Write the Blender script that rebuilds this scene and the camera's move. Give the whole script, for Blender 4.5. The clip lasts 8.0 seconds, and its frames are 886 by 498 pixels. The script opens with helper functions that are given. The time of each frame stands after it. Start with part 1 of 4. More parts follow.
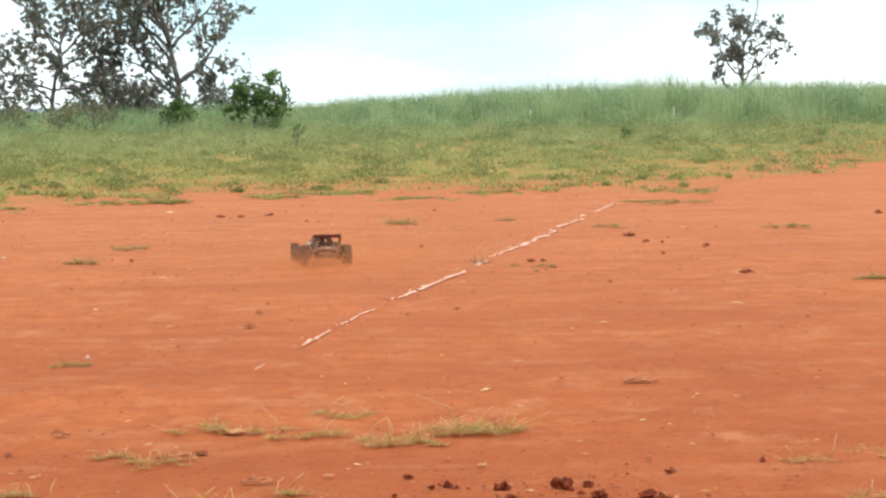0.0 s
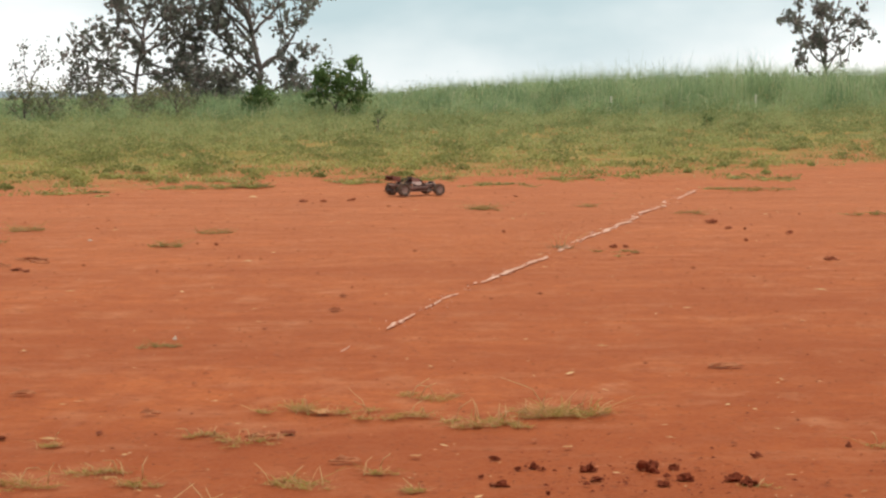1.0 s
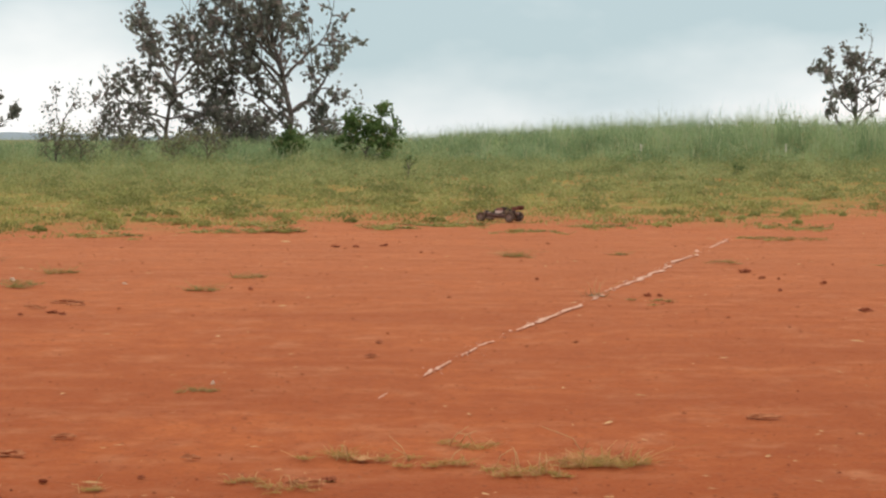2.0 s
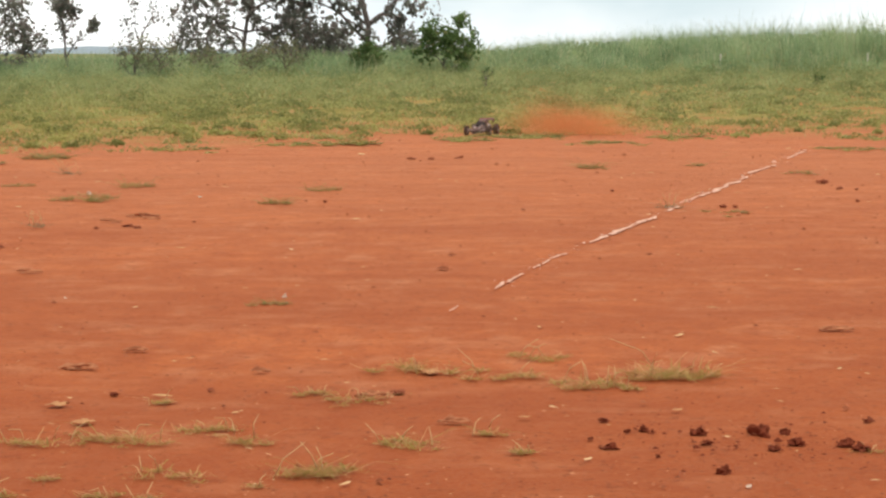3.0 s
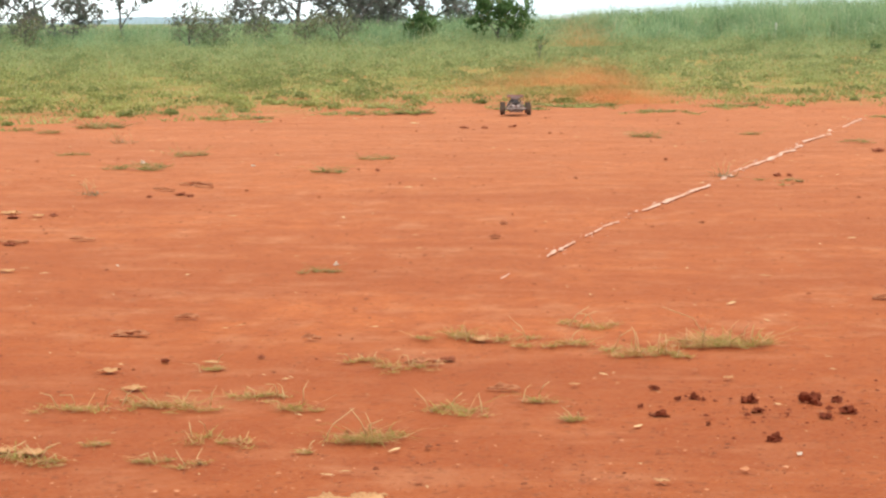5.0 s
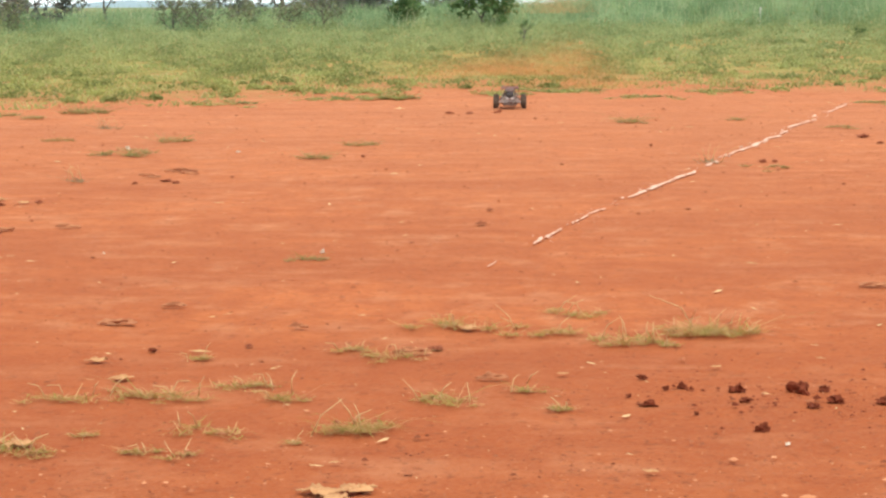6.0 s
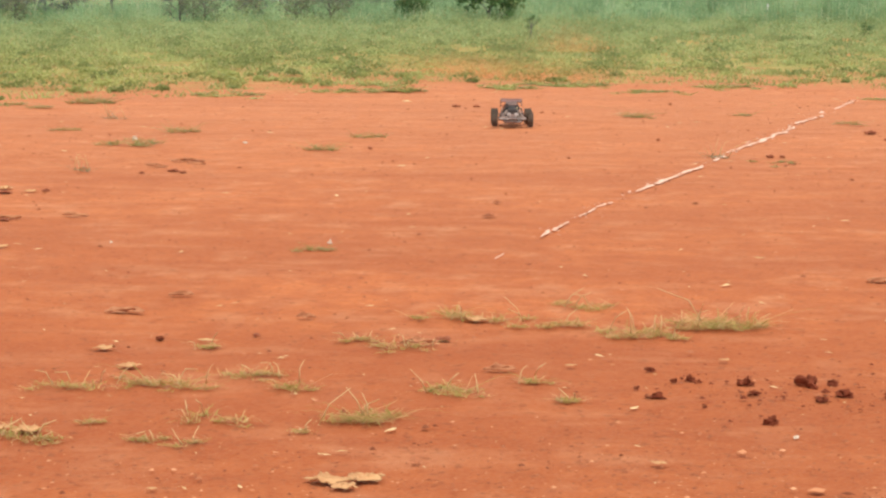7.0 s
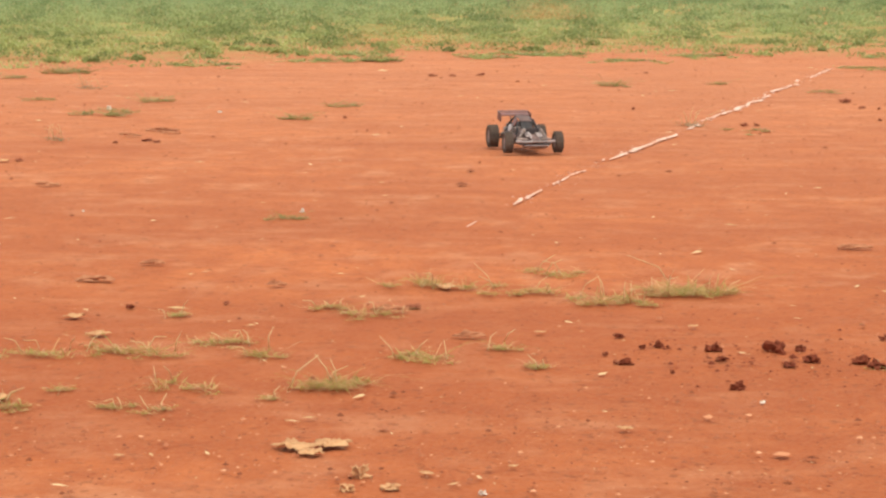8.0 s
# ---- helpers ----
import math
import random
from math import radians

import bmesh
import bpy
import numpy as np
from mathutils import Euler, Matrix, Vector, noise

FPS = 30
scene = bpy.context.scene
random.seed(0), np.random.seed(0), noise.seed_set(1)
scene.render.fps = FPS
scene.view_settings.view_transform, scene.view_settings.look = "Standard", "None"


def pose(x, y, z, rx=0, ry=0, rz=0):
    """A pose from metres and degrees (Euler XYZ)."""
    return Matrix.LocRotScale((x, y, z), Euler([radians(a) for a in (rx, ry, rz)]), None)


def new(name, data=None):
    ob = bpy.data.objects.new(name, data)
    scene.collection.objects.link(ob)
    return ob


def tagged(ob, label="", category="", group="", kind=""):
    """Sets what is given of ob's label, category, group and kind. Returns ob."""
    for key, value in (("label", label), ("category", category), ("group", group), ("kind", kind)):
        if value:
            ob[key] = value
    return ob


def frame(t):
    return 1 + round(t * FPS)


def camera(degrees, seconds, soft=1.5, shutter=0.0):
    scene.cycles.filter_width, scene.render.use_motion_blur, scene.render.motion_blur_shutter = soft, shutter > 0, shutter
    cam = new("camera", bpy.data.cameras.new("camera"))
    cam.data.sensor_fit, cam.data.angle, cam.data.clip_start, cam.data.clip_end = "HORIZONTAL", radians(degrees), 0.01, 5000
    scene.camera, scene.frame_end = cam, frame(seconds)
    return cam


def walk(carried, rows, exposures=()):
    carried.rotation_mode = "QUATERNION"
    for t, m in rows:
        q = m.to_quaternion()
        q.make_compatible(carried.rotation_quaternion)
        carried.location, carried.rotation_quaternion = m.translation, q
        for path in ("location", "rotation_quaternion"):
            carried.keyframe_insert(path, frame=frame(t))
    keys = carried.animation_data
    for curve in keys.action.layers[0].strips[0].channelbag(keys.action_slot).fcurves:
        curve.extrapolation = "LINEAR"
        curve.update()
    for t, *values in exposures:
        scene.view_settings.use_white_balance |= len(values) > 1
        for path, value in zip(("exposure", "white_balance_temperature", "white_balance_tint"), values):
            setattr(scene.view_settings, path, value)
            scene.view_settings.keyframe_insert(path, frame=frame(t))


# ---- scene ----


def aim(x, y, z, turn, tilt, lean):
    """Camera pose from its place, turn to the left, tilt up and lean, in degrees."""
    return pose(x, y, z, 90 + tilt, 0, turn) @ pose(0, 0, 0, 0, 0, lean)


cam = camera(24.41, 8.0, soft=2.4, shutter=0.08)
PATH = [
    (0.0, aim(0.075, 0.066, 1.336, -4.24, -3.92, -0.40)),
    (0.1, aim(0.053, 0.072, 1.319, -4.38, -4.01, -0.62)),
    (0.2, aim(0.027, 0.083, 1.331, -4.33, -4.00, -0.38)),
    (0.3, aim(-0.051, 0.089, 1.348, -1.48, -3.83, -0.46)),
    (0.4, aim(-0.012, 0.089, 1.340, 0.39, -3.82, -0.33)),
    (0.5, aim(0.013, 0.087, 1.343, 1.77, -3.10, -0.15)),
    (0.6, aim(0.098, 0.057, 1.309, 1.21, -3.36, 0.16)),
    (0.7, aim(0.102, 0.030, 1.307, -0.45, -3.90, 0.08)),
    (0.8, aim(0.068, 0.017, 1.326, -0.92, -4.12, -0.17)),
    (1.0, aim(0.039, 0.014, 1.326, -2.03, -4.28, -0.18)),
    (1.2, aim(0.033, 0.016, 1.339, -1.91, -4.64, -0.25)),
    (2.3, aim(-0.034, -0.004, 1.334, -1.06, -2.64, 0.60)),
    (2.4, aim(0.009, -0.002, 1.327, -0.73, -3.60, 0.38)),
    (2.5, aim(-0.000, -0.000, 1.320, -0.00, -4.29, -0.18)),
    (2.6, aim(0.018, 0.002, 1.310, 0.50, -4.62, -0.38)),
    (2.7, aim(0.026, -0.002, 1.297, 1.69, -5.34, -0.12)),
    (2.8, aim(0.028, 0.023, 1.347, 0.82, -6.10, 0.10)),
    (2.9, aim(-0.006, 0.024, 1.352, 0.58, -5.77, -0.04)),
    (3.0, aim(0.023, 0.025, 1.340, 0.95, -5.48, -0.01)),
    (3.2, aim(-0.001, 0.028, 1.344, 2.11, -5.20, 0.20)),
    (3.4, aim(0.011, 0.036, 1.338, 3.05, -5.37, -0.03)),
    (3.5, aim(0.055, 0.029, 1.327, 3.26, -5.59, 0.60)),
    (3.7, aim(0.052, 0.042, 1.332, 2.94, -6.10, 0.32)),
    (4.0, aim(0.017, 0.051, 1.335, 2.71, -6.06, 0.37)),
    (4.5, aim(0.039, 0.042, 1.329, 2.58, -5.90, -0.04)),
    (5.8, aim(0.034, 0.040, 1.325, 2.32, -7.16, -0.20)),
    (6.0, aim(0.024, 0.044, 1.347, 2.03, -6.77, -0.11)),
    (6.2, aim(0.033, 0.034, 1.341, 2.13, -6.13, -0.02)),
    (6.5, aim(0.054, 0.045, 1.327, 1.38, -6.44, 0.21)),
    (7.0, aim(0.007, 0.052, 1.332, 2.15, -6.93, 0.41)),
    (7.5, aim(0.055, 0.046, 1.316, 2.36, -7.24, 0.05)),
    (8.0, aim(0.044, 0.044, 1.322, 1.56, -7.76, 0.32)),
]
walk(cam, PATH, exposures=[(0.0, 0.40, 6500, 8), (0.5, 0.06, 6700, 9.5), (1.0, -0.12, 7050, 15.5), (2.5, -0.25, 7150, 17), (3.0, 0.04, 7100, 17), (3.5, 0.19, 7000, 14.5),
                           (4.0, 0.41, 6750, 10), (4.5, 0.43, 6600, 8.5), (6.0, 0.53, 6500, 6.5), (8.0, 0.54, 6450, 5)])

# ---- sky and light: a bright overcast day ----
world = bpy.data.worlds.new("sky")
scene.world = world
world.use_nodes = True
wn, wl = world.node_tree.nodes, world.node_tree.links
wn.clear()
SUN_UP, SUN_TURN = radians(62), radians(200)
sky = wn.new("ShaderNodeTexSky")
sky.sky_type, sky.sun_disc, sky.sun_elevation, sky.sun_rotation = "NISHITA", False, SUN_UP, SUN_TURN
blue = wn.new("ShaderNodeBackground")
blue.inputs["Strength"].default_value = 0.09
wl.new(sky.outputs["Color"], blue.inputs["Color"])
where = wn.new("ShaderNodeTexCoord")
flat = wn.new("ShaderNodeMapping")
flat.inputs["Scale"].default_value = (3.4, 3.4, 7.0)
flat.inputs["Location"].default_value = (0.35, 0.2, 0.1)
wl.new(where.outputs["Generated"], flat.inputs["Vector"])
cloud = wn.new("ShaderNodeTexNoise")
cloud.inputs["Scale"].default_value, cloud.inputs["Detail"].default_value, cloud.inputs["Roughness"].default_value = 1.6, 5.0, 0.5
wl.new(flat.outputs["Vector"], cloud.inputs["Vector"])
tone = wn.new("ShaderNodeValToRGB")
tone.color_ramp.elements[0].position, tone.color_ramp.elements[0].color = 0.36, (0.50, 0.70, 0.78, 1)
tone.color_ramp.elements[1].position, tone.color_ramp.elements[1].color = 0.60, (1.10, 1.20, 1.24, 1)
axes = wn.new("ShaderNodeSeparateXYZ")
wl.new(where.outputs["Generated"], axes.inputs[0])


def sky_math(op, a, b):
    x = wn.new("ShaderNodeMath")
    x.operation = op
    for socket, value in zip(x.inputs, (a, b)):
        if isinstance(value, bpy.types.NodeSocket):
            wl.new(value, socket)
        else:
            socket.default_value = value
    return x.outputs[0]


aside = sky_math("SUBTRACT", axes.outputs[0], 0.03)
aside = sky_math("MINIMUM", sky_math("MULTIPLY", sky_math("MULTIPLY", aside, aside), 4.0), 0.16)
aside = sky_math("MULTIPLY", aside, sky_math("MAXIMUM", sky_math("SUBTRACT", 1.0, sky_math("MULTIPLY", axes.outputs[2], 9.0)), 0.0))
aloft = sky_math("MULTIPLY", sky_math("MINIMUM", sky_math("MAXIMUM", axes.outputs[2], 0.0), 0.10), 1.5)
billow = sky_math("ADD", sky_math("MULTIPLY", cloud.outputs["Fac"], 0.5), 0.20)
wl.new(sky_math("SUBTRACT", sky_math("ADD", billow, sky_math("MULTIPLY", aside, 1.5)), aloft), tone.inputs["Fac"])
veil = wn.new("ShaderNodeBackground")
veil.inputs["Strength"].default_value = 1.17
dome = wn.new("ShaderNodeMix")
dome.data_type = "RGBA"
dome.inputs[7].default_value = (0.80, 0.82, 0.82, 1)
wl.new(sky_math("MINIMUM", sky_math("MULTIPLY", sky_math("MAXIMUM", sky_math("SUBTRACT", axes.outputs[2], 0.12), 0.0), 3.0), 1.0), dome.inputs[0])
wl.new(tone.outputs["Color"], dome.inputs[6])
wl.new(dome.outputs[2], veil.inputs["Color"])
both = wn.new("ShaderNodeMixShader")
both.inputs[0].default_value = 0.9
wl.new(blue.outputs[0], both.inputs[1])
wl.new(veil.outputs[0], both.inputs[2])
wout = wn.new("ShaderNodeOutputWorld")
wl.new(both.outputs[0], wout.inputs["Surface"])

sun = new("sun", bpy.data.lights.new("sun", "SUN"))
sun.data.energy, sun.data.angle, sun.data.color = 1.5, radians(12), (1.0, 0.93, 0.82)
sun.rotation_euler = (radians(28), 0, radians(20))


# ---- materials ----
def shader(name, rough=0.8, metal=0.0):
    m = bpy.data.materials.new(name)
    m.use_nodes = True
    n, l = m.node_tree.nodes, m.node_tree.links
    b = n["Principled BSDF"]
    b.inputs["Roughness"].default_value, b.inputs["Metallic"].default_value = rough, metal
    b.inputs["Specular IOR Level"].default_value = 0.25
    return m, n, l, b


def mixed(n, l, fac, a, b):
    """Colour mix of a and b (sockets or colours) by the socket or number fac."""
    x = n.new("ShaderNodeMix")
    x.data_type = "RGBA"
    for socket, value in ((x.inputs[0], fac), (x.inputs[6], a), (x.inputs[7], b)):
        if isinstance(value, bpy.types.NodeSocket):
            l.new(value, socket)
        else:
            socket.default_value = (*value, 1) if isinstance(value, tuple) else value
    return x.outputs[2]


def grain(n, l, scale, low, high, detail=4.0, stretch=(1, 1, 1), coord="Object", rough=0.55):
    """Noise from 0 to 1 between the levels low and high."""
    c = n.new("ShaderNodeTexCoord")
    mp = n.new("ShaderNodeMapping")
    mp.inputs["Scale"].default_value = stretch
    l.new(c.outputs[coord], mp.inputs["Vector"])
    t = n.new("ShaderNodeTexNoise")
    t.inputs["Scale"].default_value, t.inputs["Detail"].default_value, t.inputs["Roughness"].default_value = scale, detail, rough
    l.new(mp.outputs["Vector"], t.inputs["Vector"])
    r = n.new("ShaderNodeMapRange")
    r.inputs["From Min"].default_value, r.inputs["From Max"].default_value = low, high
    l.new(t.outputs["Fac"], r.inputs["Value"])
    return r.outputs["Result"]


def calc(n, l, op, a, b=0.0, c=0.0):
    x = n.new("ShaderNodeMath")
    x.operation = op
    for socket, value in zip(x.inputs, (a, b, c)):
        if isinstance(value, bpy.types.NodeSocket):
            l.new(value, socket)
        else:
            socket.default_value = value
    return x.outputs[0]


def relief(n, l, b, height, strength, distance):
    u = n.new("ShaderNodeBump")
    u.inputs["Strength"].default_value, u.inputs["Distance"].default_value = strength, distance
    l.new(height, u.inputs["Height"])
    l.new(u.outputs["Normal"], b.inputs["Normal"])


def plain(name, dark, light, scale=30.0, rough=0.8, metal=0.0, bump=0.3, depth=0.002, per="none", gloss=0.04):
    """Two-tone material with grain at two scales; per: "island" or "object" varies the tone by piece."""
    m, n, l, b = shader(name, rough, metal)
    b.inputs["Specular IOR Level"].default_value = gloss
    fine, broad = grain(n, l, scale, 0.3, 0.7), grain(n, l, scale * 0.17, 0.3, 0.7)
    fac = calc(n, l, "MULTIPLY_ADD", fine, 0.5, calc(n, l, "MULTIPLY", broad, 0.5))
    if per == "island":
        fac = calc(n, l, "MULTIPLY_ADD", n.new("ShaderNodeNewGeometry").outputs["Random Per Island"], 0.7, calc(n, l, "MULTIPLY", fac, 0.3))
    if per == "object":
        fac = calc(n, l, "MULTIPLY_ADD", n.new("ShaderNodeObjectInfo").outputs["Random"], 0.5, calc(n, l, "MULTIPLY", fac, 0.5))
    l.new(mixed(n, l, fac, dark, light), b.inputs["Base Color"])
    if bump:
        relief(n, l, b, fine, bump, depth)
    return m


def leafy(name, dark, light, dry, share=0.2, through_light=0.25, beyond=None, soften=0.0):
    """Blades or leaves: each one takes its own tone, some are dry; soften turns the shading upwards, as on a dense sward."""
    m, n, l, b = shader(name, 0.6)
    r = n.new("ShaderNodeNewGeometry").outputs["Random Per Island"]
    patch = grain(n, l, 0.85, 0.40, 0.60, 4.0, (1.0, 0.4, 0.6), coord="Object")
    fac = calc(n, l, "MULTIPLY_ADD", r, 0.3, calc(n, l, "MULTIPLY", patch, 0.7))
    green = mixed(n, l, fac, dark, light)
    # greener grass further off, with the haze there greyed into its colour
    if beyond:
        xyz = n.new("ShaderNodeSeparateXYZ")
        l.new(n.new("ShaderNodeNewGeometry").outputs["Position"], xyz.inputs[0])
        far = n.new("ShaderNodeMapRange")
        far.inputs["From Min"].default_value, far.inputs["From Max"].default_value = 34.0, 64.0
        l.new(xyz.outputs[1], far.inputs["Value"])
        green = mixed(n, l, far.outputs["Result"], green, mixed(n, l, fac, *beyond))
    fade = calc(n, l, "FRACT", calc(n, l, "MULTIPLY", r, 37.0))
    col = mixed(n, l, calc(n, l, "LESS_THAN", fade, share), green, dry)
    l.new(col, b.inputs["Base Color"])
    t = n.new("ShaderNodeBsdfTranslucent")
    l.new(col, t.inputs["Color"])
    x = n.new("ShaderNodeMixShader")
    x.inputs[0].default_value = through_light
    l.new(b.outputs[0], x.inputs[1])
    l.new(t.outputs[0], x.inputs[2])
    l.new(x.outputs[0], n["Material Output"].inputs["Surface"])
    if soften:
        blend = n.new("ShaderNodeMix")
        blend.data_type = "VECTOR"
        blend.inputs[0].default_value = soften
        l.new(n.new("ShaderNodeNewGeometry").outputs["Normal"], blend.inputs[4])
        blend.inputs[5].default_value = (0.0, 0.0, 1.0)
        l.new(blend.outputs[1], b.inputs["Normal"])
    return m


def ground_material():
    """Red earth, paled further off for haze, that turns into weedy turf past the field's edge."""
    m, n, l, b = shader("red_earth", 0.95)
    b.inputs["Specular IOR Level"].default_value = 0.1
    broad = grain(n, l, 0.22, 0.3, 0.7, 3.0, (1, 1, 1))
    drift = grain(n, l, 0.9, 0.32, 0.68, 6.0, (0.8, 0.8, 1))
    mid = grain(n, l, 5.0, 0.35, 0.65, 7.0, (1.0, 0.8, 1))
    fine = grain(n, l, 60.0, 0.3, 0.7, 5.0)
    soil = mixed(n, l, drift, EARTH_DARK, EARTH)
    soil = mixed(n, l, calc(n, l, "MULTIPLY", broad, 0.6), soil, EARTH_ORANGE)
    pale = calc(n, l, "MULTIPLY", grain(n, l, 3.0, 0.53, 0.70, 8.0, (1.0, 0.75, 1)), 0.7)
    soil = mixed(n, l, pale, soil, EARTH_PALE)
    soil = mixed(n, l, calc(n, l, "MULTIPLY", mid, 0.65), soil, EARTH_DARK)
    xyz = n.new("ShaderNodeSeparateXYZ")
    l.new(n.new("ShaderNodeNewGeometry").outputs["Position"], xyz.inputs[0])
    x, y = xyz.outputs[0], xyz.outputs[1]
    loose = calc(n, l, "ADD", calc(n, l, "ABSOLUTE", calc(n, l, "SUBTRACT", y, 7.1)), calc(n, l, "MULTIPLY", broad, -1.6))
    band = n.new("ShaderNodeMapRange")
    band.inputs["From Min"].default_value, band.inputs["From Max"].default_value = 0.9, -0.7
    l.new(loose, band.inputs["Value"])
    swath = grain(n, l, 0.6, 0.44, 0.60, 7.0, (0.3, 1.0, 1))
    soil = mixed(n, l, calc(n, l, "MULTIPLY", swath, 0.6), soil, EARTH_DARK)
    # distance haze painted into the soil: it pales with y
    haze = n.new("ShaderNodeMapRange")
    haze.inputs["From Min"].default_value, haze.inputs["From Max"].default_value, haze.inputs["To Max"].default_value = 8.0, 24.0, 0.38
    l.new(y, haze.inputs["Value"])
    soil = mixed(n, l, haze.outputs["Result"], soil, EARTH_PALE)
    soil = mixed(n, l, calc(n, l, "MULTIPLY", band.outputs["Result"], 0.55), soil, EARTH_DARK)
    scuff = grain(n, l, 2.6, 0.52, 0.70, 8.0, (0.45, 1.0, 1), rough=0.68)
    soil = mixed(n, l, calc(n, l, "MULTIPLY", scuff, 0.38), soil, EARTH_PALE)
    rut = grain(n, l, 2.0, 0.53, 0.68, 8.0, (0.4, 1.0, 1), rough=0.68)
    soil = mixed(n, l, calc(n, l, "MULTIPLY", rut, 0.5), soil, EARTH_DARK)
    crumbly = grain(n, l, 17.0, 0.36, 0.64, 8.0, (1, 0.9, 1), rough=0.7)
    soil = mixed(n, l, calc(n, l, "MULTIPLY", crumbly, 0.38), soil, EARTH_DARK)
    specks = calc(n, l, "MULTIPLY", grain(n, l, 26.0, 0.6, 0.68, 3.0), 0.5)
    soil = mixed(n, l, specks, soil, EARTH_WET)
    soil = mixed(n, l, calc(n, l, "MULTIPLY", fine, 0.18), soil, EARTH_PALE)
    left = calc(n, l, "MULTIPLY", calc(n, l, "MAXIMUM", calc(n, l, "MINIMUM", calc(n, l, "ADD", x, 1.0), 0.0), -5.5), 1.35)
    right = calc(n, l, "MULTIPLY", calc(n, l, "MAXIMUM", calc(n, l, "SUBTRACT", x, 6.3), 0.0), 1.58)
    past = calc(n, l, "SUBTRACT", y, calc(n, l, "ADD", calc(n, l, "ADD", left, right), 33.5))
    wild = grain(n, l, 0.45, 0.0, 1.0, 6.0)
    past = calc(n, l, "ADD", past, calc(n, l, "MULTIPLY", calc(n, l, "SUBTRACT", wild, 0.5), 9.0))
    cover = n.new("ShaderNodeMapRange")
    cover.inputs["From Min"].default_value, cover.inputs["From Max"].default_value = -0.5, 10.0
    l.new(past, cover.inputs["Value"])
    turf = mixed(n, l, grain(n, l, 1.2, 0.35, 0.65, 5.0), (0.24, 0.20, 0.055), (0.36, 0.31, 0.10))
    green = n.new("ShaderNodeMapRange")
    green.inputs["From Min"].default_value, green.inputs["From Max"].default_value = 62.0, 100.0
    l.new(y, green.inputs["Value"])
    turf = mixed(n, l, green.outputs["Result"], turf, (0.17, 0.25, 0.11))
    patchy = calc(n, l, "MULTIPLY", cover.outputs["Result"], grain(n, l, 0.8, 0.28, 0.52, 6.0))
    l.new(mixed(n, l, patchy, soil, turf), b.inputs["Base Color"])
    height = calc(n, l, "MULTIPLY_ADD", mid, 1.0, calc(n, l, "MULTIPLY_ADD", crumbly, 0.6, calc(n, l, "MULTIPLY", fine, 0.35)))
    relief(n, l, b, height, 0.7, 0.014)
    return m


EARTH, EARTH_DARK, EARTH_ORANGE = (0.57, 0.156, 0.050), (0.34, 0.076, 0.025), (0.65, 0.203, 0.067)
EARTH_PALE, EARTH_WET = (0.67, 0.30, 0.155), (0.16, 0.045, 0.02)
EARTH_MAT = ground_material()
CLOD_MAT = plain("dark_clod", (0.10, 0.022, 0.012), (0.26, 0.065, 0.032), 60, 0.95, bump=0.8, depth=0.006)
DRY_CLOD_MAT = plain("dry_clod", (0.20, 0.058, 0.032), (0.42, 0.14, 0.075), 60, 0.95, bump=0.8, depth=0.006)
PEBBLE_MAT = plain("earth_crumbs", (0.15, 0.04, 0.02), (0.45, 0.16, 0.08), 40, 0.95, per="island")
PALE_MAT = plain("pale_earth", (0.52, 0.20, 0.095), (0.68, 0.33, 0.18), 40, 0.95, per="island")
STRAW_MAT = plain("straw_bits", (0.50, 0.29, 0.13), (0.76, 0.54, 0.30), 40, 0.9, per="island")
LIME_MAT = plain("lime_powder", (0.56, 0.25, 0.15), (0.84, 0.60, 0.48), 9, 0.95, bump=0.6, depth=0.004)
STONE_MAT = plain("white_stone", (0.50, 0.36, 0.26), (0.78, 0.66, 0.55), 60, 0.8)
LEAF_MAT = plain("dry_leaf", (0.40, 0.18, 0.085), (0.66, 0.37, 0.18), 45, 0.8, bump=0.5, depth=0.003)
BARK_BIT_MAT = plain("bark_bit", (0.27, 0.09, 0.045), (0.60, 0.27, 0.14), 50, 0.9, bump=0.6, depth=0.003)
TUFT_MAT = leafy("tuft_blades", (0.22, 0.19, 0.04), (0.56, 0.46, 0.13), (0.62, 0.36, 0.16), 0.5, 0.35)
FAR_TUFT_MAT = leafy("field_weed_blades", (0.19, 0.20, 0.06), (0.38, 0.35, 0.12), (0.48, 0.27, 0.12), 0.3, 0.35)
SHORT_MAT = leafy("short_grass_blades", (0.25, 0.24, 0.07), (0.49, 0.45, 0.16), (0.50, 0.38, 0.18), 0.08, 0.4, ((0.24, 0.30, 0.115), (0.42, 0.47, 0.215)), 0.3)
WEED_MAT = leafy("meadow_weed_leaves", (0.16, 0.18, 0.05), (0.45, 0.45, 0.15), (0.48, 0.37, 0.17), 0.06, 0.4, ((0.16, 0.22, 0.08), (0.41, 0.46, 0.21)), 0.3)
SCRUB_MAT = leafy("tall_weed_leaves", (0.13, 0.23, 0.095), (0.38, 0.48, 0.22), (0.45, 0.42, 0.24), 0.12, 0.4, None, 0.3)
TALL_MAT = leafy("tall_grass_blades", (0.165, 0.275, 0.13), (0.41, 0.53, 0.28), (0.52, 0.52, 0.32), 0.1, 0.45, None, 0.3)
TREE_LEAF_MAT = leafy("tree_leaves", (0.125, 0.135, 0.115), (0.28, 0.29, 0.24), (0.28, 0.24, 0.22), 0.3, 0.45)
BUSH_LEAF_MAT = leafy("bush_leaves", (0.055, 0.11, 0.035), (0.16, 0.26, 0.085), (0.16, 0.18, 0.07), 0.1, 0.3)
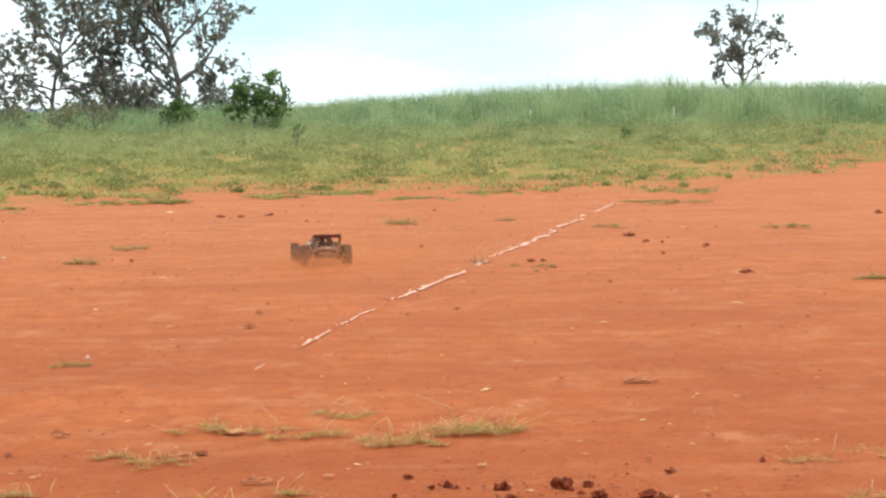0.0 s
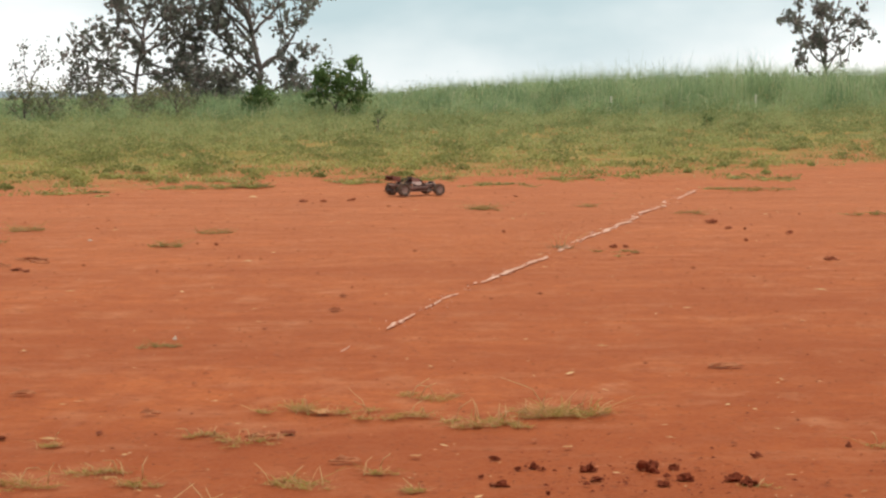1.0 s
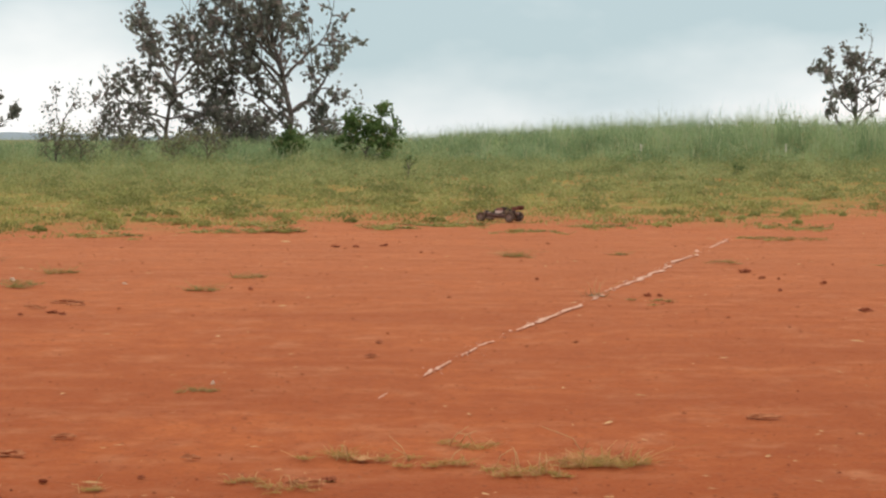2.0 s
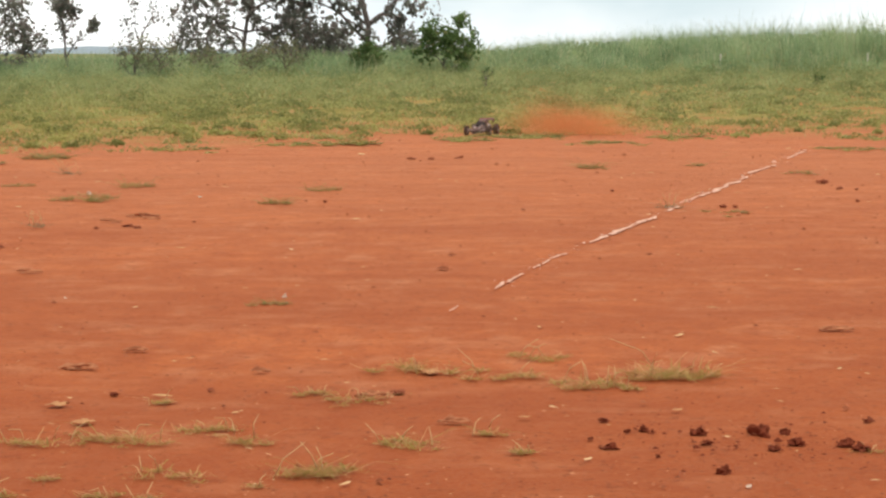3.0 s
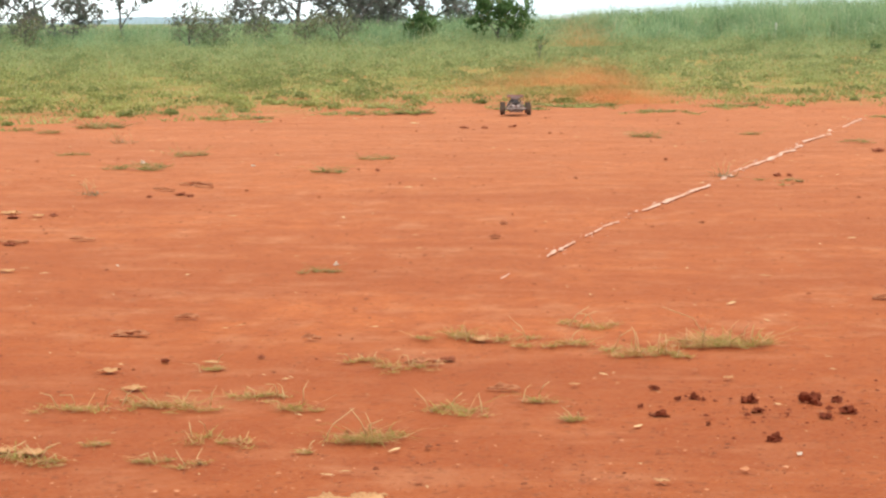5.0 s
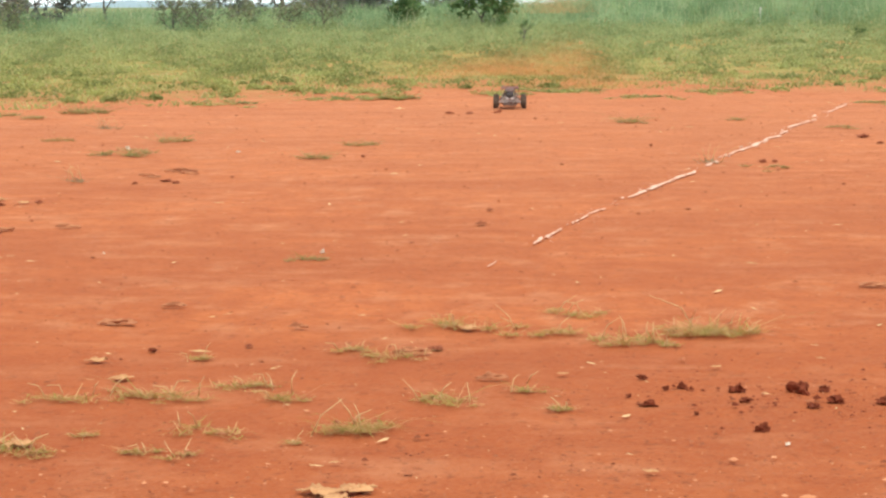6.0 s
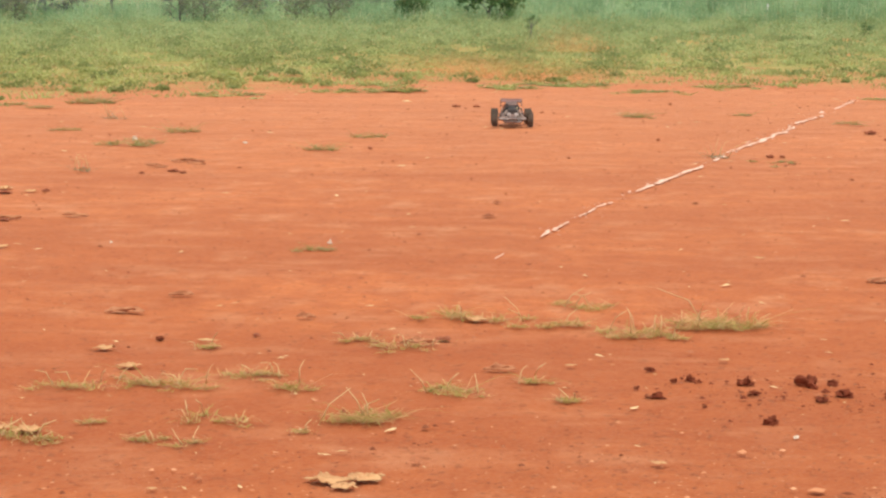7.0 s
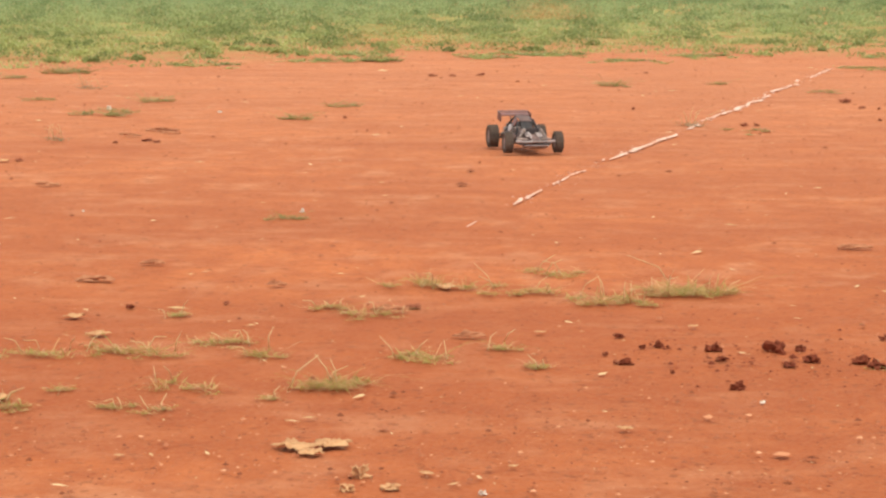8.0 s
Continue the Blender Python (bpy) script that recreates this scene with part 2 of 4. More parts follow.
DRY_MAT = leafy("dry_shrub_twigs", (0.13, 0.16, 0.085), (0.27, 0.30, 0.16), (0.30, 0.25, 0.17), 0.3, 0.3)
TRUNK_MAT = plain("grey_trunk", (0.09, 0.08, 0.075), (0.21, 0.18, 0.165), 12, 0.9, bump=0.6, depth=0.02)
POST_MAT = plain("weathered_post", (0.55, 0.52, 0.46), (0.82, 0.79, 0.72), 20, 0.85)
HILL_MAT = plain("far_hills", (0.25, 0.33, 0.38), (0.36, 0.45, 0.50), 0.01, 1.0, bump=0)
DUST_MAT = leafy("red_dust", (0.72, 0.28, 0.10), (0.84, 0.37, 0.15), (0.80, 0.42, 0.20), 0.3, 0.5)


# ---- building helpers ----
def mesh_of(name, verts, faces, material, smooth=False):
    """Mesh from numpy arrays: verts (n, 3), faces (m, 3) or (m, 4)."""
    me = bpy.data.meshes.new(name)
    verts, faces = np.asarray(verts, np.float32), np.asarray(faces, np.int32)
    k = faces.shape[1]
    me.vertices.add(len(verts))
    me.vertices.foreach_set("co", verts.ravel())
    me.loops.add(faces.size)
    me.loops.foreach_set("vertex_index", faces.ravel())
    me.polygons.add(len(faces))
    me.polygons.foreach_set("loop_start", np.arange(0, faces.size, k, dtype=np.int32))
    me.polygons.foreach_set("loop_total", np.full(len(faces), k, np.int32))
    me.polygons.foreach_set("use_smooth", np.full(len(faces), smooth))
    me.update(calc_edges=True)
    me.materials.append(material)
    return me


def part(name, bm, material, parent=None, label="", smooth=True):
    """Links a bmesh as one mesh object under a thing or a part."""
    me = bpy.data.meshes.new(name)
    for face in bm.faces:
        face.smooth = smooth
    bm.to_mesh(me)
    bm.free()
    me.materials.append(material)
    ob = new(name, me)
    ob.parent = parent
    return tagged(ob, label)


def box(bm, size, place, turn=(0, 0, 0), bevel=0.0, taper=1.0):
    """A bevelled box; taper narrows its +y end."""
    made = bmesh.ops.create_cube(bm, size=1.0)["verts"]
    for v in made:
        s = taper if v.co.y > 0 else 1.0
        v.co = Vector((v.co.x * size[0] * s, v.co.y * size[1], v.co.z * size[2] * (0.5 + 0.5 * s)))
    bmesh.ops.transform(bm, matrix=pose(*place, *turn), verts=made)
    if bevel:
        edges = list({e for v in made for e in v.link_edges})
        bmesh.ops.bevel(bm, geom=edges, offset=bevel, segments=2, affect="EDGES", profile=0.5)


def tube(bm, points, radius, sides=7, radius_end=None):
    """A round bar through the points."""
    rings, pts = [], [Vector(p) for p in points]
    for i, p in enumerate(pts):
        way = (pts[min(i + 1, len(pts) - 1)] - pts[max(i - 1, 0)]).normalized()
        side = way.cross(Vector((0, 0, 1)) if abs(way.z) < 0.9 else Vector((1, 0, 0))).normalized()
        up = side.cross(way)
        r = radius if radius_end is None else radius + (radius_end - radius) * i / (len(pts) - 1)
        rings.append([bm.verts.new(p + r * (math.cos(a) * side + math.sin(a) * up)) for a in (2 * math.pi * k / sides for k in range(sides))])
    for a, b in zip(rings, rings[1:]):
        for k in range(sides):
            bm.faces.new((a[k], a[(k + 1) % sides], b[(k + 1) % sides], b[k]))
    bm.faces.new(rings[0][::-1])
    bm.faces.new(rings[-1])


def lathe(bm, profile, sides=32):
    """Turns a closed outline of (radius, x) round the x axis."""
    rings = [[bm.verts.new((x, r * math.cos(2 * math.pi * k / sides), r * math.sin(2 * math.pi * k / sides))) for r, x in profile] for k in range(sides)]
    n = len(profile)
    for k in range(sides):
        a, b = rings[k], rings[(k + 1) % sides]
        for i in range(n):
            bm.faces.new((a[i], a[(i + 1) % n], b[(i + 1) % n], b[i]))


def blades(base, height, width, lean, rng, wave=0.35):
    """Curved grass blades: base (n, 3), height, width and lean (n). Five points and three triangles each."""
    n = len(base)
    a, f = rng.uniform(0, 2 * np.pi, n), rng.uniform(0, 2 * np.pi, n)
    out = np.stack([np.cos(a), np.sin(a), np.zeros(n)], 1)
    side = np.stack([np.cos(f), np.sin(f), np.zeros(n)], 1) * (width / 2)[:, None]
    up = np.array([0, 0, 1.0])
    mid = base + up * (height * 0.6)[:, None] + out * (lean * height * wave)[:, None]
    tip = base + up * (height * (1 - 0.35 * np.minimum(lean, 1.5)))[:, None] + out * (lean * height)[:, None]
    v = np.stack([base - side, base + side, mid - side * 0.7, mid + side * 0.7, tip], 1).reshape(-1, 3)
    t = np.array([[0, 1, 3], [0, 3, 2], [2, 3, 4]])
    faces = (np.arange(n)[:, None, None] * 5 + t[None]).reshape(-1, 3)
    return v, faces


# ---- the lie of the land ----
def rise(x, y):
    """Height of the ground: level field, then a gentle slope that climbs more to the east."""
    d = np.hypot(x, y)
    s = np.clip((d - 36.0) / 44.0, 0, 1)
    s = s * s * (3 - 2 * s)
    s = np.where(y > 0, s, 0)
    return s * (0.40 + 0.016 * np.clip(x, -20, 25))


def field_edge(x):
    return 33.5 + 1.35 * np.clip(x + 1.0, -5.5, 0) + 2.1 * np.maximum(x - 6.3, 0) * 0.75


def tall_edge(x):
    """Where the tall grass begins."""
    return np.interp(x, [-30, -16, -2, 12, 25], [82, 82, 79, 74, 70])


def rough(x, y, scale, seed=0.0):
    return np.array([noise.fractal(Vector((a * scale + seed, b * scale, seed)), 0.6, 2.0, 4) for a, b in zip(x, y)])


gx = np.unique(np.concatenate([-np.geomspace(30, 2500, 22), np.linspace(-30, 30, 121), np.geomspace(30, 2500, 22)]))
gy = np.unique(np.concatenate([-np.geomspace(1, 2500, 18), np.linspace(0, 40, 161), np.linspace(40, 120, 81), np.geomspace(120, 3500, 26)]))
GX, GY = np.meshgrid(gx, gy)
fx, fy = GX.ravel(), GY.ravel()
near = (np.abs(fx) <= 30) & (fy > -1) & (fy < 60)
uneven = np.zeros(len(fx))
uneven[near] = 0.016 * rough(fx[near], fy[near], 0.55) * np.clip(fy[near] / 30, 0.3, 1.0)
GZ = rise(fx, fy) + np.minimum(uneven, 0.012) - 0.012
idx = np.arange(len(fx)).reshape(GX.shape)
quads = np.stack([idx[:-1, :-1], idx[:-1, 1:], idx[1:, 1:], idx[1:, :-1]], -1).reshape(-1, 4)
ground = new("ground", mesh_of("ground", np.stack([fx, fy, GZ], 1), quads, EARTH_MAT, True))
tagged(ground, "red earth field, paled for distance haze, that turns into weedy turf", "ground", kind="structure")


def hills():
    """A low blue ridge on the horizon."""
    x = np.linspace(-1500, 1500, 160)
    top = 4.5 + 5 * np.array([noise.fractal(Vector((a * 0.004, 3.1, 0)), 0.7, 2.0, 4) for a in x])
    v = np.concatenate([np.stack([x, np.full(160, 2300.0), np.full(160, -5.0)], 1), np.stack([x, np.full(160, 2350.0), np.maximum(top, 2)], 1), np.stack([x, np.full(160, 2500.0), np.full(160, -5.0)], 1)])
    i = np.arange(159)
    q = np.concatenate([np.stack([i, i + 1, i + 161, i + 160], 1), np.stack([i + 160, i + 161, i + 321, i + 320], 1)])
    tagged(new("backdrop", mesh_of("backdrop", v, q, HILL_MAT, True)), "low blue-grey hills on the horizon", "hills", kind="structure")


hills()


# ---- grass of the meadow ----
def scatter(rng, count, x0, x1, y0, y1):
    return rng.uniform(x0, x1, count), rng.uniform(y0, y1, count)


def short_grass():
    rng = np.random.default_rng(3)
    x, y = scatter(rng, 33000, -27, 27, 25, 86)
    ok = (np.abs(x) < 0.30 * y + 3) & (y < tall_edge(x) + 3)
    x, y = x[ok], y[ok]
    past = y - field_edge(x) + 1.0 + 3.2 * rough(x, y, 0.3, 5.0)
    clump = rough(x, y, 0.9, 4.0)
    keep = rng.uniform(0, 1, len(x)) < np.clip(past / 3.0, 0, 1) * np.clip(0.36 + 2.6 * rough(x, y, 0.32, 9.0) + 1.8 * clump + np.clip((past - 8) / 40, 0, 0.6), 0.01, 1)
    x, y, past, clump = x[keep], y[keep], past[keep], clump[keep]
    per = 14
    n = len(x)
    spread = rng.uniform(0.06, 0.30, n)
    bx = np.repeat(x, per) + rng.normal(0, 1, n * per) * np.repeat(spread, per)
    by = np.repeat(y, per) + rng.normal(0, 1, n * per) * np.repeat(spread, per)
    h = np.repeat((rng.uniform(0.015, 0.07, n) + 0.13 * np.clip((past - 4) / 40, 0, 1)) * (1 + 2.0 * clump).clip(0.25, 2.2), per) * rng.uniform(0.5, 1.3, n * per)
    base = np.stack([bx, by, rise(bx, by) - 0.02], 1)
    v, f = blades(base, h, rng.uniform(0.014, 0.04, n * per), rng.uniform(0.4, 1.8, n * per), rng)
    tagged(new("short_grass", mesh_of("short_grass", v, f, SHORT_MAT)), "patchy yellow-green meadow grass on red earth", "grass", kind="stuff")


def tall_grass():
    rng = np.random.default_rng(4)
    x, y = scatter(rng, 24000, -30, 32, 66, 112)
    lump = rough(x, y, 0.16, 2.0)
    back = y - tall_edge(x) + 3.0 * lump
    ok = (np.abs(x) < 0.30 * y + 3) & (back > 0)
    x, y, lump, back = x[ok], y[ok], lump[ok], back[ok]
    per = 11
    n = len(x)
    bx = np.repeat(x, per) + rng.normal(0, 0.22, n * per)
    by = np.repeat(y, per) + rng.normal(0, 0.22, n * per)
    full = np.interp(x, [-16, -2, 3, 8, 15, 20, 26], [1.2, 1.34, 1.46, 1.82, 2.1, 1.86, 1.66]) * (1 + 0.5 * lump + 0.45 * rough(x, y, 0.55, 12.0)).clip(0.65, 1.22)
    h = np.repeat(full * np.clip(0.42 + back / 7, 0.3, 1.0), per) * rng.uniform(0.6, 1.1, n * per) * np.repeat(rng.uniform(0.6, 1.1, n), per)
    base = np.stack([bx, by, rise(bx, by) - 0.03], 1)
    v, f = blades(base, h, rng.uniform(0.016, 0.038, n * per), rng.uniform(0.05, 0.85, n * per), rng, 0.2)
    tagged(new("tall_grass", mesh_of("tall_grass", v, f, TALL_MAT)), "tall blue-green wild grass at the edge of the field", "grass", kind="stuff")


def scrub():
    """Leafy weeds that stand among the tall grass and the meadow."""
    rng = np.random.default_rng(6)
    x, y = scatter(rng, 5600, -30, 32, 58, 104)
    back = y - tall_edge(x) + 3.0 * rough(x, y, 0.16, 2.0)
    ok = (np.abs(x) < 0.30 * y + 3) & (rng.uniform(0, 1, len(x)) < np.clip(0.25 + back / 12, 0.0, 1))
    x, y, back = x[ok], y[ok], back[ok]
    h = np.interp(x, [-16, -2, 3, 8, 15, 26], [1.0, 1.15, 1.22, 1.48, 1.66, 1.45]) * (1 + 0.35 * rough(x, y, 0.3, 7.0)).clip(0.6, 1.15) * np.clip(0.25 + back / 9, 0.2, 1.0) * rng.uniform(0.55, 1.1, len(x))
    centres, per = [], 4
    for a, b, c in zip(x, y, h):
        z = float(rise(a, b))
        for k in range(per):
            centres.append((a + rng.normal(0, 0.18), b + rng.normal(0, 0.18), z + c * rng.uniform(0.25, 0.74)))
    v, f = leaves(rng, centres, 12, 0.19, 0.12)
    tagged(new("tall_weeds", mesh_of("tall_weeds", v, f, SCRUB_MAT)), "leafy green weeds among the tall grass", "weeds", kind="stuff")


# ---- trees and shrubs ----
def limb_paths(rng, base, height, spread, limbs, fork, low):
    """Points along a trunk and its limbs: a list of (points, radius at start, radius at end), and the twig ends."""
    out, ends = [], []

    def grow(p, way, length, radius, level):
        pts = [p]
        for _ in range(4):
            way = (way + Vector(rng.normal(0, 0.13, 3)) + Vector((0, 0, 0.05))).normalized()
            pts.append(pts[-1] + way * length / 4)
        out.append((pts, radius, radius * 0.55))
        ends.extend([pts[-1], pts[3], pts[2]] if level else [pts[-1], pts[-2], pts[2], pts[1]])
        if level == 0:
            return
        for k in range(fork):
            s = pts[2 + k % 3] if k else pts[-1]
            turn = Vector(rng.normal(0, 1, 3))
            grow(s, (way * 0.75 + turn * 0.45 * spread + Vector((0, 0, 0.1))).normalized(), length * rng.uniform(0.5, 0.72), radius * 0.5, level - 1)

    trunk = [Vector(base)]
    for i in range(9):
        trunk.append(trunk[-1] + Vector((rng.normal(0, 0.016 * height), rng.normal(0, 0.016 * height), height * 0.082)))
    out.append((trunk, height * 0.016 + 0.03, height * 0.005 + 0.01))
    for k in range(limbs):
        u = low + (0.72 - low) * k / max(1, limbs - 1)
        a = 2.4 * k + rng.uniform(-0.5, 0.5)
        start = trunk[min(8, int(u / 0.74 * 9))]
        reach = height * (0.27 + 0.10 * math.sin(math.pi * (u - 0.15) / 0.6)) * rng.uniform(0.8, 1.15)
        grow(start, Vector((math.cos(a) * spread, math.sin(a) * spread, rng.uniform(0.0, 0.5) + u * 0.7)).normalized(), reach, height * 0.008 + 0.01, 2)
    return out, ends


def leaves(rng, centres, per, cluster, size):
    """Folded leaves in loose clumps round the centres: two triangles each."""
    c = np.repeat(np.array([tuple(p) for p in centres]), per, axis=0)
    n = len(c)
    c = c + rng.normal(0, cluster, (n, 3))
    u = rng.normal(0, 1, (n, 3)) + [0, 0, -0.5]
    u /= np.linalg.norm(u, axis=1)[:, None]
    w = np.cross(u, rng.normal(0, 1, (n, 3)))
    w /= np.linalg.norm(w, axis=1)[:, None]
    s = (size * rng.uniform(0.5, 1.3, n))[:, None]
    fold = np.cross(u, w) * s * 0.15
    v = np.stack([c - u * s * 0.5, c + w * s * 0.3 + fold, c + u * s * 0.5, c - w * s * 0.3 + fold], 1).reshape(-1, 3)
    faces = (np.arange(n)[:, None, None] * 4 + np.array([[0, 1, 2], [0, 2, 3]])[None]).reshape(-1, 3)
    return v, faces


def tree(name, label, category, x, y, height, spread, limbs, fork, per, cluster, size, seed, leaf=None, stretch=(1, 1), lean=0.0, group="", low=0.17, keep=1.0):
    rng = np.random.default_rng(seed)
    root = new(name)
    root.location = (x, y, float(rise(x, y)) - 0.05)
    paths, ends = limb_paths(rng, (0, 0, 0), height, spread, limbs, fork, low)

    def place(p):
        return Vector((p.x * stretch[0] + lean * p.z, p.y * stretch[0], p.z * stretch[1]))

    bm = bmesh.new()
    for pts, r0, r1 in paths:
        tube(bm, [place(p) for p in pts], r0, 6, r1)
    part("trunk", bm, TRUNK_MAT, root)
    v, f = leaves(rng, [place(p) for p in ends if rng.uniform() < keep], per, cluster, size)
    crown = new("crown", mesh_of("crown", v, f, leaf or TREE_LEAF_MAT))
    crown.parent = root
    return tagged(root, label, category, group)


def meadow_weeds():
    """Low leafy clumps that dot the meadow."""
    rng = np.random.default_rng(8)
    x, y = scatter(rng, 6800, -26, 26, 26, 84)
    past = y - field_edge(x) + 0.6 + 3.2 * rough(x, y, 0.3, 5.0)
    ok = (np.abs(x) < 0.29 * y + 2) & (past > 0) & (y < tall_edge(x) + 2) & (rng.uniform(0, 1, len(x)) < np.clip(0.5 + 1.8 * rough(x, y, 0.4, 9.0), 0.05, 1) * np.clip(0.5 + past / 10, 0, 1))
    x, y = x[ok], y[ok]
    n, per = len(x), 110
    wide = rng.lognormal(-1.5, 0.6, n) * np.interp(y, [30, 45, 80], [0.75, 1.1, 1.7])
    tall = wide * rng.uniform(0.35, 0.8, n) * (1 + np.clip((y - 40) / 40, 0, 1))
    k = np.repeat(np.arange(n), per)
    a, r = rng.uniform(0, 2 * np.pi, n * per), np.sqrt(rng.uniform(0, 1, n * per))
    cx, cy = x[k] + wide[k] * r * np.cos(a), y[k] + wide[k] * r * np.sin(a)
    cz = rise(cx, cy) + tall[k] * np.sqrt(np.maximum(1 - r * r, 0)) * rng.uniform(0.5, 1.0, n * per)
    v, f = leaves(rng, np.stack([cx, cy, cz], 1), 1, 0.012, 0.055)
    tagged(new("meadow_weeds", mesh_of("meadow_weeds", v, f, WEED_MAT)), "low leafy green weed clumps in the meadow", "weeds", kind="stuff")


short_grass()
meadow_weeds()
tall_grass()
scrub()


def woods():
    row = "trees in the tall grass"
    tree("tree", "spreading dark-leaved tree in the tall grass", "tree", -10.85, 94.4, 6.4, 1.3, 13, 3, 7, 0.20, 0.34, 11, group=row, low=0.2, lean=0.04, keep=0.36)
    tree("tree", "tall dense dark-leaved tree in the tall grass", "tree", -4.85, 94.9, 9.4, 1.0, 18, 3, 8, 0.21, 0.36, 12, group=row, lean=-0.17, stretch=(0.72, 1.0), low=0.15, keep=0.42)
    tree("tree", "dark tree whose crown runs into its neighbours", "tree", -8.3, 97.0, 6.6, 1.1, 11, 3, 7, 0.20, 0.34, 41, group=row, low=0.16, stretch=(0.8, 1.0), keep=0.22)
    tree("tree", "small open-crowned tree above the tall grass", "tree", 19.25, 87.8, 4.9, 1.05, 12, 2, 10, 0.13, 0.27, 13, group=row, low=0.26, stretch=(0.8, 1.0), keep=0.30)
    tree("tree", "sparse half-bare young tree in the grass", "tree", -14.6, 88.9, 2.9, 0.9, 4, 2, 4, 0.14, 0.16, 14, group=row)
    tree("sapling", "thin sapling with a tuft of dark leaves", "sapling", -17.1, 86.3, 3.1, 0.5, 4, 2, 8, 0.12, 0.22, 15, lean=-0.08, low=0.35, keep=0.8)
    tree("tree", "many-stemmed greyish tree at the meadow's edge", "tree", -21.8, 89.4, 4.4, 1.1, 9, 3, 3, 0.26, 0.28, 16, group=row, low=0.08)
    tree("tree", "slender half-bare tree at the meadow's edge", "tree", -23.6, 90.6, 3.9, 1.0, 8, 3, 3, 0.24, 0.28, 42, group=row, low=0.1)
    tree("shrub", "dense dark shrub beside a sapling", "shrub", -19.2, 88.0, 2.1, 0.9, 6, 2, 8, 0.18, 0.22, 17, keep=0.45)
    tree("bush", "bright green leafy bush in front of the tall grass", "bush", -1.3, 79.5, 2.3, 1.25, 11, 3, 6, 0.11, 0.20, 31, BUSH_LEAF_MAT, low=0.24, keep=0.6, stretch=(0.92, 0.92))
    tree("shrub", "low dark green round shrub in the grass", "shrub", -4.3, 80.4, 1.25, 1.5, 8, 3, 7, 0.13, 0.16, 19, BUSH_LEAF_MAT)
    for x, y, tall, seed in ((-7.6, 81.5, 1.5, 20), (-9.0, 82.5, 1.3, 43), (-12.6, 82.0, 1.5, 21), (-13.9, 83.0, 1.6, 44), (-11.2, 83.5, 1.2, 45), (-20.6, 83.5, 1.5, 46), (-22.4, 84.0, 1.7, 47)):
        tree("shrub", "brownish dry shrub in front of the trees", "shrub", x, y, tall, 1.0, 9, 3, 4, 0.16, 0.11, seed, DRY_MAT, keep=0.4)
    for x, y, tall, seed in ((-8.4, 94.0, 2.6, 22), (-6.6, 92.0, 2.2, 26), (-12.4, 91.5, 2.5, 27), (-7.4, 93.0, 2.6, 48), (-2.9, 92.5, 1.7, 49)):
        tree("shrub", "dark undergrowth shrub at the foot of a tree", "shrub", x, y, tall, 1.3, 8, 3, 5, 0.22, 0.22, seed, keep=0.5)
    tree("shrub", "slender dark weed standing in the meadow", "weed", 0.25, 60.0, 0.62, 0.35, 5, 2, 2, 0.04, 0.05, 23, BUSH_LEAF_MAT)
    tree("shrub", "small dark green weed clump in the meadow", "weed", 10.1, 61.2, 0.36, 1.2, 5, 2, 3, 0.05, 0.06, 24, BUSH_LEAF_MAT)


woods()


def fence_post(x, y, height, lean):
    bm = bmesh.new()
    box(bm, (0.06, 0.06, height), (0, 0, height / 2), bevel=0.01)
    box(bm, (0.068, 0.068, 0.02), (0, 0, height), bevel=0.006)
    ob = part("fence_post", bm, POST_MAT, None, "pale weathered post standing in the grass", False)
    ob.matrix_basis = pose(x, y, float(rise(x, y)) - 0.02, lean, lean * 0.6, 12)
    tagged(ob, category="post", group="posts in the grass")


fence_post(9.0, 76.2, 0.75, 1.5)
fence_post(14.3, 75.4, 0.72, -1.0)


# ---- the lime line across the field ----
def lime_line():
    rng = np.random.default_rng(7)
    root = new("field_line")
    runs = [(-0.12, 10.62, -0.08, 10.82, 0.006), (0.12, 11.66, 0.29, 12.45, 0.05), (0.37, 12.8, 0.49, 13.28, 0.045), (0.51, 13.38, 0.62, 13.7, 0.045),
            (0.79, 14.46, 1.49, 16.86, 0.10), (1.62, 17.45, 1.75, 17.92, 0.09), (1.85, 18.4, 2.24, 19.74, 0.085), (2.25, 19.8, 2.76, 21.5, 0.13),
            (2.82, 21.8, 2.95, 22.3, 0.08), (3.09, 22.95, 3.59, 24.65, 0.11), (3.95, 26.1, 4.6, 28.5, 0.07)]
    for x0, y0, x1, y1, width in runs:
        a, b = Vector((x0, y0, 0)), Vector((x1, y1, 0))
        way = (b - a).normalized()
        side = Vector((-way.y, way.x, 0))
        bm = bmesh.new()
        u, total = 0.0, (b - a).length
        while u < total:
            piece = min(rng.uniform(0.06, 0.34), total - u + 0.03)
            drift = rng.normal(0, width * 0.16)
            wide = width * rng.uniform(0.25, 0.68) / 2
            n = max(3, int(piece / 0.025))
            rows = []
            for i in range(n + 1):
                k = i / n
                w = wide * max(0.08, math.sin(math.pi * k)) ** 0.6 * rng.uniform(0.6, 1.3)
                c = a + way * (u + piece * k) + side * (drift + rng.normal(0, width * 0.06))
                rows.append([bm.verts.new(c - side * w + Vector((0, 0, -0.004))), bm.verts.new(c + Vector((0, 0, rng.uniform(0.002, 0.005)))), bm.verts.new(c + side * w + Vector((0, 0, -0.004)))])
            for p, q in zip(rows, rows[1:]):
                for k in range(2):
                    bm.faces.new((p[k], p[k + 1], q[k + 1], q[k]))
            u += piece * rng.uniform(0.75, 1.12)
        part("chalk_streak", bm, LIME_MAT, root)
    tagged(root, "broken white lime line across the red earth", "field marking")


lime_line()


